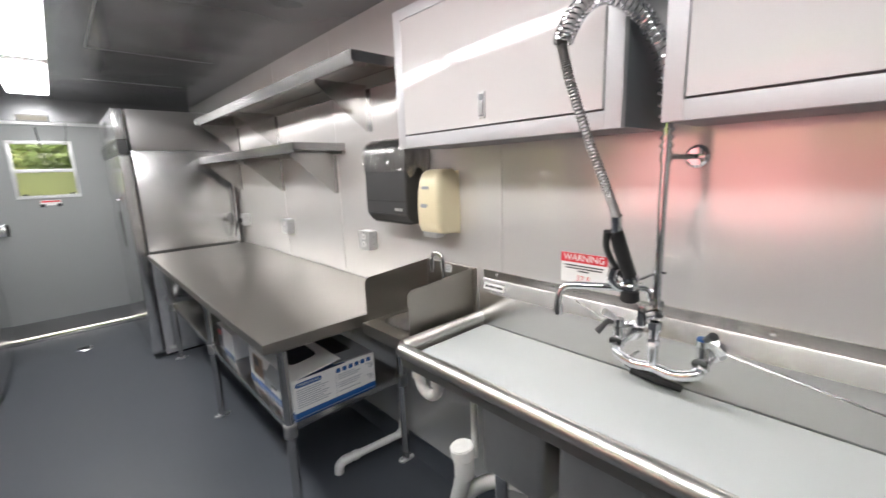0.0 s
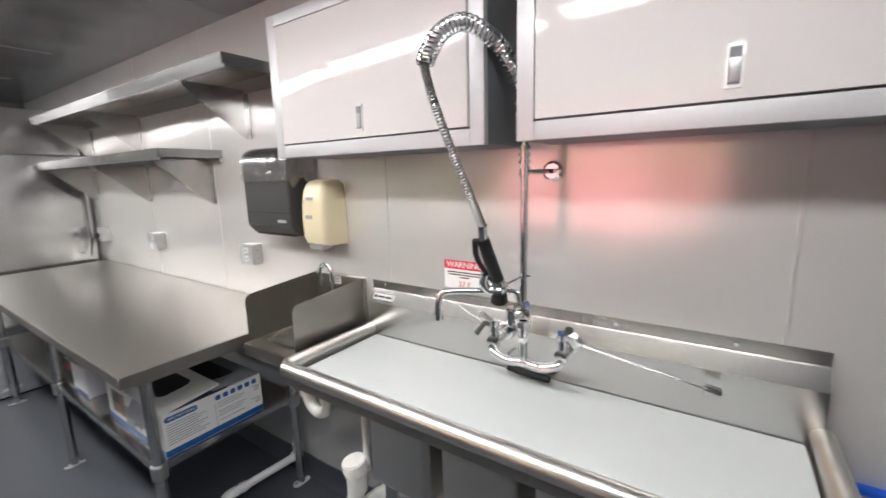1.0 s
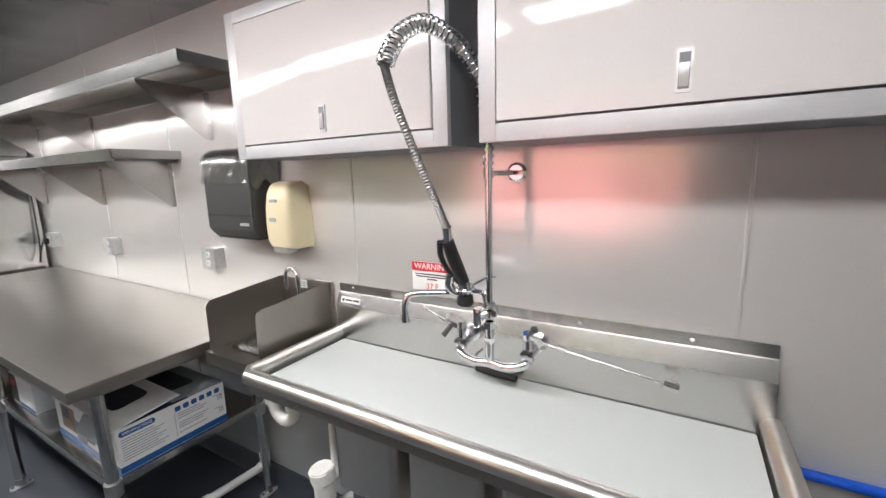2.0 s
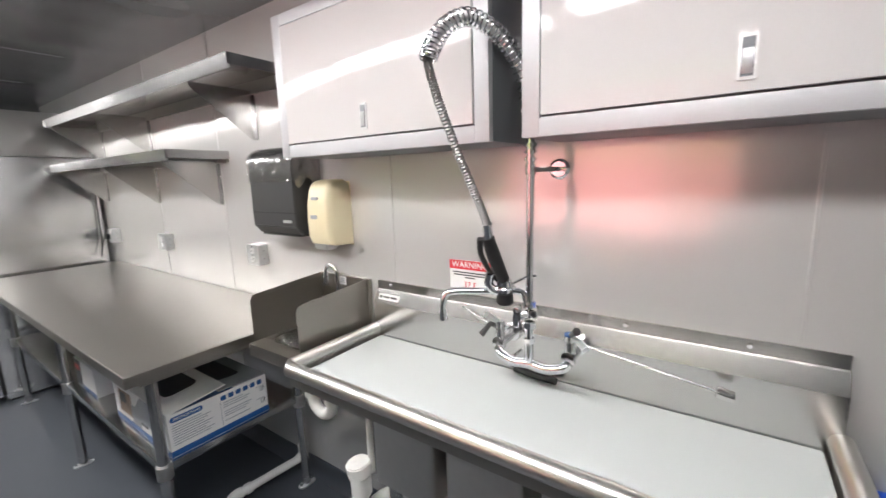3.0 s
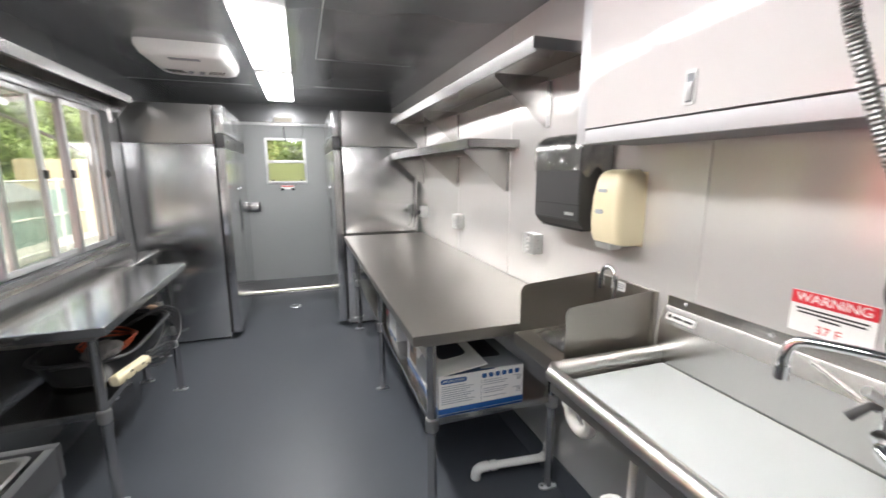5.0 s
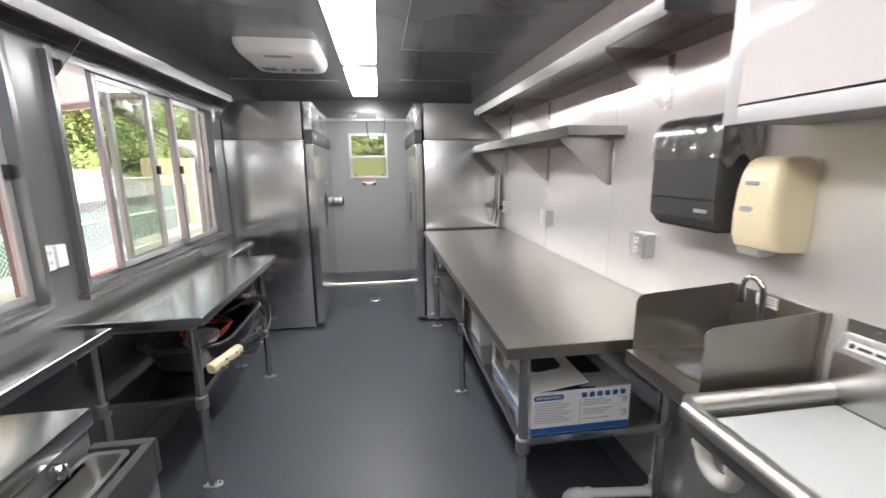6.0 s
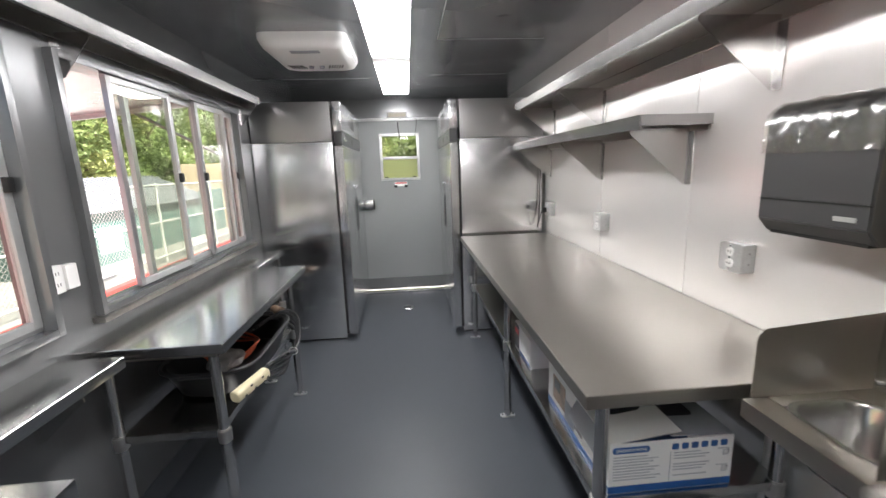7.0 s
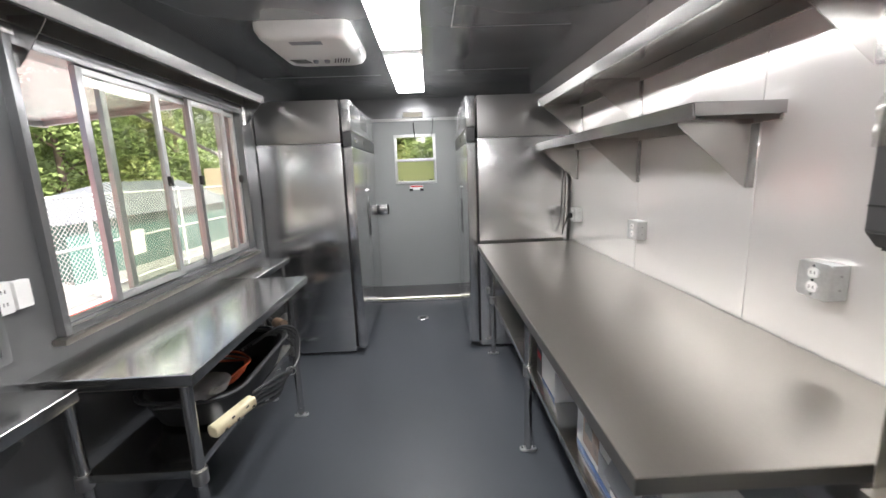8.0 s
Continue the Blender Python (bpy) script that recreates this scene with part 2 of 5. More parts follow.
GREY_BAG = material("grey_cloth", (0.33, 0.32, 0.31), 0.8, 0.0, 200, (1, 1, 1), 0.15, 0.05, 0.1, 15)
LAMP = glow("lit_lamp_diffuser", (1.0, 0.985, 0.985), 8.4)
PANE = glass("window_glass", (0.84, 0.86, 0.82))
ACRYLIC = glass("clear_film", (0.86, 0.85, 0.84), 0.26)
ACRYLIC.node_tree.nodes["Math.001"].inputs[2].default_value = 0.40

# ---- the shell ----
XL, XR, Y0, Y1, H = -1.075, 1.415, -1.55, 5.70, 2.305
T = 0.07


def wall_with_holes(axis_at, thick, u0, u1, z0, z1, holes):
    """A wall along y at x = axis_at, thickened outward, with rectangular holes (u0, u1, z0, z1)."""
    us = sorted({u0, u1, *[h[0] for h in holes], *[h[1] for h in holes]})
    zs = sorted({z0, z1, *[h[2] for h in holes], *[h[3] for h in holes]})
    bm = None
    for a, b in zip(us, us[1:]):
        run = []
        for c, d in zip(zs, zs[1:]):
            mid = ((a + b) / 2, (c + d) / 2)
            if any(h[0] < mid[0] < h[1] and h[2] < mid[1] < h[3] for h in holes):
                continue
            if run and abs(run[-1][1] - c) < 1e-6:
                run[-1][1] = d
            else:
                run.append([c, d])
        for c, d in run:
            bm = box(min(axis_at, axis_at + thick), max(axis_at, axis_at + thick), a, b, c, d, bm=bm)
    bmesh.ops.remove_doubles(bm, verts=bm.verts, dist=1e-5)
    return bm


floor = solid("floor", box(XL - T, XR + T, Y0 - T, Y1 + T, -0.08, 0.0), FLOOR, "slate blue coated floor with a matt sheen", "floor", "structure")
ceiling = solid("ceiling", box(XL - T, XR + T, Y0 - T, Y1 + T, H, H + 0.06), CEIL, "dark grey semi-gloss metal ceiling", "ceiling", "structure")
wall_east = solid("wall_east", box(XR, XR + T, Y0, Y1, 0, H), WALL_WHITE, "glossy off-white wall panels behind the sinks and table", "wall", "structure")
WIN = [(2.375, 4.03, 0.98, 1.985), (0.0, 2.185, 0.98, 1.985)]
wall_west = solid("wall_west", wall_with_holes(XL, -T, Y0, Y1, 0, H, WIN), WALL_GREY, "grey metal wall with two serving windows", "wall", "structure")
wall_south = solid("wall_south", box(XL - T, XR + T, Y0 - T, Y0, 0, H), WALL_WHITE, "plain off-white panelled end wall", "wall", "structure")
DX0, DX1, DZ = -0.42, 0.66, 2.10
bm = box(XL - T, DX0, Y1, Y1 + T, 0, H)
box(DX1, XR + T, Y1, Y1 + T, 0, H, bm=bm)
box(DX0, DX1, Y1, Y1 + T, DZ, H, bm=bm)
wall_north = solid("wall_north", bm, WALL_GREY, "grey metal end wall round the rear door", "wall", "structure")

# wall panel joints on the off-white wall
for y in (1.155, -0.072, 2.393, 3.217):
    part("panel_joint", box(XR - 0.003, XR + 0.001, y - 0.004, y + 0.004, 0.09, H - 0.002, 0.001, 1), WALL_WHITE, wall_east)
# coved base of the floor coating
part("floor_cove", prism([(XR, 0.002), (XR, 0.10), (XR - 0.006, 0.10), (XR - 0.012, 0.03), (XR - 0.035, 0.002)], "y", Y0, 4.28), FLOOR, wall_east)
part("floor_cove", prism([(XL, 0.002), (XL, 0.10), (XL + 0.006, 0.10), (XL + 0.012, 0.03), (XL + 0.035, 0.002)], "y", Y0, 4.28), FLOOR, wall_west)
# ceiling seams
bm = None
for a in ((0.42, 0.425, 2.2, 3.45), (0.42, 1.1, 3.45, 3.455), (0.45, 1.1, 4.45, 4.46), (-1.05, -0.1, 4.55, 4.56)):
    bm = box(a[0], a[1], a[2], a[3], H - 0.003, H + 0.002, bm=bm)
solid("trim", bm, ALU_DARK, "thin metal seams across the ceiling panels", "trim", "structure")

# ---- rear door ----
door = thing("door_1", (0.12, Y1, 0), "closed grey metal rear door with a small window", "door", kind="structure")
bm = box(DX0 + 0.03, -0.10, Y1 + 0.012, Y1 + 0.055, 0.10, DZ - 0.03)
box(0.335, DX1 - 0.03, Y1 + 0.012, Y1 + 0.055, 0.10, DZ - 0.03, bm=bm)
box(-0.10, 0.335, Y1 + 0.012, Y1 + 0.055, 0.10, 1.39, bm=bm)
box(-0.10, 0.335, Y1 + 0.012, Y1 + 0.055, 1.91, DZ - 0.03, bm=bm)
bmesh.ops.remove_doubles(bm, verts=bm.verts, dist=1e-5)
part("door_leaf", bm, DOOR_GREY, door)
bm = box(DX0, DX0 + 0.03, Y1 - 0.004, Y1 + 0.07, 0.0, DZ, 0.004)
box(DX1 - 0.03, DX1, Y1 - 0.004, Y1 + 0.07, 0.0, DZ, 0.004, bm=bm)
box(DX0 + 0.03, DX1 - 0.03, Y1 - 0.004, Y1 + 0.07, DZ - 0.03, DZ, 0.004, bm=bm)
part("door_frame", bm, ALU, door)
part("threshold", box(DX0 - 0.1, DX1 + 0.1, Y1 - 0.05, Y1 + 0.01, 0.003, 0.035, 0.006), STEEL, door, "bright metal threshold strip")
part("kick_plate", box(DX0 + 0.04, DX1 - 0.04, Y1 + 0.004, Y1 + 0.012, 0.05, 0.19, 0.002), WALL_GREY, door)
win = part("window", box(-0.115, 0.35, Y1 + 0.0, Y1 + 0.03, 1.385, 1.415, 0.003), ALU, door)
for b4 in ((-0.115, -0.085, 1.415, 1.895), (0.32, 0.35, 1.415, 1.895), (-0.115, 0.35, 1.895, 1.925), (-0.085, 0.32, 1.63, 1.662)):
    part("frame_bar", box(b4[0], b4[1], Y1, Y1 + 0.03, b4[2], b4[3], 0.003), ALU, win)
part("pane", box(-0.085, 0.32, Y1 + 0.032, Y1 + 0.036, 1.415, 1.895), PANE, win)
FROST = bpy.data.materials.new("obscured_glass")
FROST.use_nodes = True
fn = FROST.node_tree.nodes
haze = fn.new("ShaderNodeBsdfTranslucent")
haze.inputs[0].default_value = (0.72, 0.74, 0.52, 1)
FROST.node_tree.links.new(haze.outputs[0], fn["Material Output"].inputs[0])
part("pane", box(-0.085, 0.32, Y1 + 0.014, Y1 + 0.018, 1.415, 1.63), FROST, win, "yellowish obscured lower pane")
for x in (-0.05, 0.285):
    part("catch", box(x - 0.02, x + 0.02, Y1 - 0.008, Y1 + 0.006, 1.418, 1.428, 0.002), BLACK_PLASTIC, win)


# ---- ceiling lamps ----
def ceiling_lamp(y):
    t = thing("ceiling_light", (0.122, y, H), "lit long white LED ceiling panel", "ceiling light", "ceiling light row")
    part("frame", prism(rounded(-0.008, 0.252, y, y + 1.40, 0.02), "z", H - 0.030, H - 0.001), LAMP_GREY, t)
    part("diffuser", prism(rounded(0.002, 0.243, y + 0.19, y + 1.39, 0.012), "z", H - 0.044, H - 0.0302), LAMP, t, "glowing white diffuser")
    return t


for y in (3.715, 2.305, 0.895, -0.515):
    ceiling_lamp(y)

# ---- refrigerators ----
def refrigerator(x_back, x_front, s, group_label):
    """A two-door steel refrigerator; its doors face x_front, s is the way the doors look."""
    ya, yb = 4.295, 5.62
    t = thing("refrigerator", ((x_back + x_front) / 2, ya, 0), group_label, "refrigerator", "steel refrigerators")
    a, b = sorted((x_back, x_front - s * 0.088))
    part("body", box(a, b, ya, yb, 0.02, 1.757, 0.004), STEEL_Z, t)
    part("top_housing", box(a, b, ya + 0.003, yb, 1.761, 2.08, 0.003), STEEL_TOP, t, "steel top housing toned down for its dimmer reflection")
    d0, d1 = sorted((x_front - s * 0.070, x_front))
    ym = (ya + yb) / 2
    for y0, y1 in ((ya + 0.002, ym - 0.004), (ym + 0.004, yb)):
        door = part("door", box(d0, d1, y0, y1, 0.05, 1.725, 0.010, 3), STEEL_Z, t)
        ho = ym - 0.055 if y0 < ym - 0.1 else ym + 0.055
        part("handle", box(min(x_front - s * 0.004, x_front + s * 0.004), max(x_front - s * 0.004, x_front + s * 0.004), ho - 0.018, ho + 0.018, 0.92, 1.25, 0.003), BLACK_PLASTIC, door, "black recessed handle")
        part("lock", cyl((x_front, ho, 1.36), (x_front + s * 0.012, ho, 1.36), 0.012), CHROME, door)
        part("gasket", box(min(x_front - s * 0.0875, x_front - s * 0.0705), max(x_front - s * 0.0875, x_front - s * 0.0705), y0 + 0.006, y1 - 0.01, 0.06, 1.715), RUBBER, door, "black rubber gasket")
    band = part("control_band", box(d0, d1 + 0.0, ya + 0.002, yb, 1.73, 1.842, 0.008, 3), DARK_PLASTIC, t, "dark plastic control band")
    part("badge", box(min(x_front, x_front + s * 0.003), max(x_front, x_front + s * 0.003), ya + 0.12, ya + 0.24, 1.77, 1.805, 0.001), CHROME, band)
    part("display", box(min(x_front, x_front + s * 0.003), max(x_front, x_front + s * 0.003), ym - 0.06, ym + 0.06, 1.765, 1.81, 0.001), BLACK_PLASTIC, band)
    part("fan_grille", box(d0, d1, ya + 0.002, yb, 1.847, 2.08, 0.006, 2), STEEL_Z, t)
    for k in range(6):
        part("vent_slot", box(min(x_front, x_front + s * 0.002), max(x_front, x_front + s * 0.002), ym - 0.2, ym + 0.2, 1.91 + 0.022 * k, 1.918 + 0.022 * k), BLACK_PLASTIC, t)
    part("plinth", box(a + 0.02, b - 0.01, ya + 0.03, yb - 0.03, 0.0, 0.02), BLACK_PLASTIC, t)
    return t


refrigerator(-1.068, -0.330, 1, "two-door brushed steel refrigerator beside the serving window")
refrigerator(1.385, 0.570, -1, "two-door brushed steel refrigerator beside the long table")


# ---- steel tables ----
def foot_leg(t, x, y, z_top, r=0.0205, flange=True):
    leg = part("leg", cyl((x, y, 0.012), (x, y, z_top), r, seg=18), STEEL, t)
    part("foot", cyl((x, y, 0.006), (x, y, 0.05), r * 0.62, r * 1.05, 16), STEEL, leg)
    if flange:
        f = prism(rounded(x - 0.045, x + 0.045, y - 0.022, y + 0.022, 0.02), "z", 0.0005, 0.007)
        part("foot_plate", f, GALV, leg)
        for s in (-1, 1):
            part("bolt", cyl((x + s * 0.032, y, 0.007), (x + s * 0.032, y, 0.014), 0.007, seg=6), CHROME, leg)
    return leg


def work_table(name, label, x0, x1, y0, y1, z, legs, shelf_z, inset, group="", top=STEEL_Y):
    """A steel table: folded top, round legs with collars, and a lower shelf."""
    t = thing(name, ((x0 + x1) / 2, (y0 + y1) / 2, 0), label, "table", group)
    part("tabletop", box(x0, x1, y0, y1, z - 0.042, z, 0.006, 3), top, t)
    part("underframe", box(x0 + 0.06, x1 - 0.06, y0 + 0.06, y1 - 0.06, z - 0.075, z - 0.043), STEEL_Y, t)
    xa, xb = inset
    for y in legs:
        for x in (xa, xb):
            leg = foot_leg(t, x, y, z - 0.043)
            if shelf_z:
                part("collar", cyl((x, y, shelf_z - 0.062), (x, y, shelf_z + 0.002), 0.0275, seg=20, bevel=0.005), STEEL_SATIN, leg, "cast collar")
    # The shelf's brighter reflections are put into its steel colour.
    if shelf_z:
        part("shelf", box(xa - 0.012, xb + 0.012, legs[0] - 0.012, legs[-1] + 0.012, shelf_z - 0.032, shelf_z, 0.004), STEEL_BRIGHT, t)
    return t


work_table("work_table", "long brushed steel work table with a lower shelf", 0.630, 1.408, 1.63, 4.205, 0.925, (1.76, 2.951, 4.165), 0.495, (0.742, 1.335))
work_table("prep_table", "steel prep table with a lower shelf under the window", -1.07, -0.531, 2.215, 3.50, 0.893, (2.315, 3.396), 0.478, (-0.62, -1.035), top=STEEL_BRIGHT)
work_table("narrow_table", "narrow steel wall table with a lower shelf", -1.07, -0.849, 3.508, 4.12, 0.895, (3.60, 4.05), 0.478, (-0.885, -1.03), "narrow wall tables", STEEL_BRIGHT)
wall_table = work_table("narrow_table", "narrow steel wall table beside the prep table", XL, -0.850, 1.535, 2.165, 0.890, (), 0, (-0.90, -1.03), "narrow wall tables", STEEL_BRIGHT)
for y in (1.60, 2.02):
    part("bracket", prism([(XL, 0.815), (-0.90, 0.815), (-0.90, 0.80), (XL + 0.02, 0.66), (XL, 0.66)], "y", y, y + 0.004), STEEL, wall_table)


# ---- wall shelves ----
def wall_shelf(label, xw, xf, y0, y1, z, brackets, drop, steel=STEEL_SHELF):
    """A folded steel wall shelf on triangular brackets; xw is the wall, xf the front."""
    s = 1 if xf > xw else -1
    t = thing("wall_shelf", (xw, y0, z), label, "shelf", "steel wall shelves")
    a, b = sorted((xw - 0 * s, xf))
    bm = box(a, b, y0, y1, z - 0.003, z, 0.001, 1)
    prism([(xf, z), (xf - s * 0.010, z - 0.052), (xf - s * 0.025, z - 0.052), (xf - s * 0.025, z - 0.049), (xf - s * 0.012, z - 0.049), (xf - s * 0.004, z - 0.003)], "y", y0, y1, bm=bm)
    for y in (y0, y1 - 0.003):
        box(a, b, y, y + 0.003, z - 0.042, z - 0.002, bm=bm)
    part("shelf_board", bm, steel, t)
    back = sorted((xw, xw + s * 0.012))
    part("back_strip", box(back[0], back[1], y0 + 0.01, y1 - 0.01, z - 0.06, z - 0.004), STEEL_Y, t)
    for y in brackets:
        tip = xf - s * 0.03
        br = part("bracket", prism([(xw + s * 0.002, z - 0.044), (tip, z - 0.044), (tip, z - 0.062), (xw + s * 0.022, z - drop), (xw + s * 0.002, z - drop)], "y", y - 0.0015, y + 0.0015), STEEL, t)
        fl = sorted((xw + s * 0.001, xw + s * 0.005))
        part("flange", box(fl[0], fl[1], y - 0.022, y + 0.001, z - drop, z - 0.046, 0.001, 1), STEEL, br)
        for k in (0.25, 0.6, 0.9):
            zz = z - 0.06 - (drop - 0.07) * k
            part("screw", cyl((xw + s * 0.005, y - 0.011, zz), (xw + s * 0.009, y - 0.011, zz), 0.005, seg=10), CHROME, br)
    return t


wall_shelf("long brushed steel wall shelf just below the ceiling", XR, 1.096, 1.642, 4.14, 2.005, (2.019, 3.23, 4.09), 0.272)
wall_shelf("brushed steel wall shelf above the work table", XR, 1.107, 2.292, 4.23, 1.696, (2.414, 3.22, 4.16), 0.284)
wall_shelf("narrow steel shelf over the serving windows", XL, -0.915, 0.0, 4.155, 2.092, (0.2, 2.43, 4.135), 0.20)


# ---- wall cabinets ----
def wall_cabinet(y0, y1, label, z0=1.612):
    z1, xf = z0 + 0.477, 1.157
    t = thing("wall_cabinet", (XR, (y0 + y1) / 2, z0), label, "cabinet", "white wall cabinets")
    part("body", box(xf + 0.022, XR - 0.002, y0, y1, z0 + 0.002, z1, 0.003), CAB_SIDE, t, "dark grey sides")
    bm = box(xf, xf + 0.021, y0, y0 + 0.042, z0, z1, 0.002)
    box(xf, xf + 0.021, y1 - 0.042, y1, z0, z1, 0.002, bm=bm)
    box(xf, xf + 0.021, y0 + 0.042, y1 - 0.042, z0, z0 + 0.042, 0.002, bm=bm)
    box(xf, xf + 0.021, y0 + 0.042, y1 - 0.042, z1 - 0.036, z1, 0.002, bm=bm)
    part("face_frame", bm, CAB_FRAME, t, "light grey face frame")
    door = part("door", box(xf - 0.003, xf + 0.016, y0 + 0.046, y1 - 0.046, z0 + 0.047, z1 - 0.040, 0.003), CAB_DOOR, t, "glossy white flap door")
    yc = (y0 + y1) / 2
    latch = part("latch", prism(rounded(yc - 0.014, yc + 0.014, z0 + 0.066, z0 + 0.144, 0.003), "x", xf - 0.007, xf - 0.003), GALV, door, "grey metal push latch")
    part("latch_recess", box(xf - 0.0082, xf - 0.0065, yc - 0.0095, yc + 0.0095, z0 + 0.072, z0 + 0.137), CAB_SIDE, latch, "dark recess")
    part("latch_tongue", box(xf - 0.0105, xf - 0.008, yc - 0.008, yc + 0.008, z0 + 0.076, z0 + 0.118, 0.001), ALU_DARK, latch)
    return t


wall_cabinet(0.589, 1.443, "grey wall cabinet with a glossy white flap door")
wall_cabinet(-0.346, 0.502, "grey wall cabinet with a white flap door beside the tap riser", 1.614)

# ---- three-bowl sink ----
sink = thing("sink", (1.15, 0.56, 0), "steel three-bowl sink with rolled rim and tall splashback", "sink")
SY0, SY1, SXF, SZ = -0.155, 1.242, 0.957, 0.926
path = [(1.382, SY1, SZ), (SXF + 0.02, SY1, SZ), (SXF, SY1 - 0.02, SZ), (SXF, SY0 + 0.02, SZ), (SXF + 0.02, SY0, SZ), (1.382, SY0, SZ)]
part("rolled_rim", tube(path, 0.0245, 18), STEEL_SATIN, sink)
bm = box(0.967, 1.382, SY0 + 0.01, SY1 - 0.01, 0.862, 0.870)
for a in ((0.962, 0.974, SY0 + 0.005, SY1 - 0.005), (0.974, 1.382, SY1 - 0.02, SY1 - 0.008), (0.974, 1.382, SY0 + 0.008, SY0 + 0.02)):
    box(a[0], a[1], a[2], a[3], 0.862, 0.915, bm=bm)
part("deck", bm, STEEL_Y, sink)
prof = [(1.378, 0.862), (1.378, 1.037), (1.400, 1.086), (1.4075, 1.088), (1.4075, 1.122), (1.413, 1.122), (1.413, 0.862)]
part("splashback", prism(prof, "y", SY0 - 0.003, SY1 + 0.003), STEEL_SPLASH, sink, smooth=False)
for y in (0.02, 0.30, 0.62, 0.92, 1.18):
    part("screw", cyl((1.4075, y, 1.106), (1.4025, y, 1.106), 0.006, seg=10), CHROME, sink)
for k in range(3):
    ya = 0.165 + 0.2515 * k
    bowl = part("bowl", prism(rounded(0.972, 1.35, ya, ya + 0.212, 0.022), "z", 0.662, 0.8615, 0.0), STEEL_SATIN, sink)
    part("drain", cyl((1.15, ya + 0.106, 0.54), (1.15, ya + 0.106, 0.662), 0.035), PVC, bowl)
for x, y in ((1.02, 0.84), (1.30, 0.84), (1.02, 0.21), (1.30, 0.21)):
    foot_leg(sink, x, y, 0.664, flange=False)
solid("cutting_board", prism(rounded(0.99, 1.374, SY0 + 0.028, SY1 - 0.03, 0.008), "z", 0.8705, 0.903, 0.002), BOARD, "large white cutting board covering the sink bowls", "cutting board")

# ---- hand sink ----
hs = thing("hand_sink", (1.2, 1.45, 0), "small steel hand sink with side splash panels", "hand sink")
HX, HA, HB, HZ = 1.028, 1.285, 1.592, 0.909
bm = box(HX, 1.10, HA, HB, HZ - 0.05, HZ, 0.006)
box(1.31, XR - 0.002, HA, HB, HZ - 0.05, HZ, 0.006, bm=bm)
box(1.10, 1.31, HA, HA + 0.045, HZ - 0.05, HZ, 0.004, bm=bm)
box(1.10, 1.31, HB - 0.045, HB, HZ - 0.05, HZ, 0.004, bm=bm)
part("rim", bm, STEEL_Y, hs)


def basin(x0, x1, y0, y1, z, depth, r):
    """An open bowl with a rounded wall and floor."""
    b = bmesh.new()
    rings = []
    for k, (off, dz) in enumerate(((-0.012, 0.001), (0, 0.0), (0.004, -0.008), (0.012, -depth * 0.75), (0.025, -depth * 0.95), (0.05, -depth))):
        rr = max(0.01, r - off * 0.3)
        rings.append([b.verts.new((u, v, z + dz)) for u, v in rounded(x0 + off, x1 - off, y0 + off, y1 - off, rr, 6)])
    for p, q in zip(rings, rings[1:]):
        for i in range(len(p)):
            b.faces.new((p[i], p[(i + 1) % len(p)], q[(i + 1) % len(p)], q[i]))
    b.faces.new(rings[-1])
    g = bmesh.ops.solidify(b, geom=b.faces[:], thickness=-0.002)
    bmesh.ops.recalc_face_normals(b, faces=b.faces[:])
    return b


bowl = part("bowl", basin(1.10, 1.31, HA + 0.045, HB - 0.045, HZ + 0.001, 0.14, 0.06), STEEL, hs)
part("drain", cyl((1.205, 1.438, 0.772), (1.205, 1.438, 0.776), 0.03), CHROME, bowl)
for y in (HA + 0.014, HB - 0.002):
    out = [(XR - 0.006, HZ), (XR - 0.006, 1.122)] + [(1.052 + 0.03 - 0.03 * math.sin(radians(a)), 1.088 + 0.03 * math.cos(radians(a)) - 0.02) for a in range(0, 91, 15)] + [(1.052, HZ)]
    part("side_splash", prism(out, "y", y, y + 0.002), STEEL_Y, hs)
part("back_splash", box(XR - 0.018, XR - 0.004, HA + 0.002, HB - 0.002, HZ, 1.12, 0.002), STEEL_Y, hs)
tap = part("tap", cyl((1.372, 1.45, HZ), (1.372, 1.45, HZ + 0.05), 0.02, 0.014), CHROME, hs, "chrome gooseneck tap")
part("spout", tube(smooth_path([(1.372, 1.45, HZ + 0.04), (1.372, 1.45, 1.115), (1.370, 1.458, 1.15), (1.367, 1.483, 1.168), (1.363, 1.508, 1.152), (1.362, 1.515, 1.11)], 6), 0.0095, 12), CHROME, tap)
part("aerator", cyl((1.362, 1.515, 1.115), (1.362, 1.515, 1.078), 0.0125), CHROME, tap)
for dy in (-0.055, 0.055):
    v = part("valve", cyl((1.362, 1.45 + dy, HZ), (1.362, 1.45 + dy, HZ + 0.045), 0.019, 0.014), CHROME, tap)
    part("lever", tube([(1.362, 1.45 + dy, HZ + 0.05), (1.34, 1.45 + dy * 1.2, HZ + 0.056), (1.318, 1.45 + dy * 1.4, HZ + 0.056)], 0.007, 8), CHROME, v)
part("valve_bar", cyl((1.372, 1.385, HZ + 0.014), (1.372, 1.515, HZ + 0.014), 0.013), CHROME, tap)

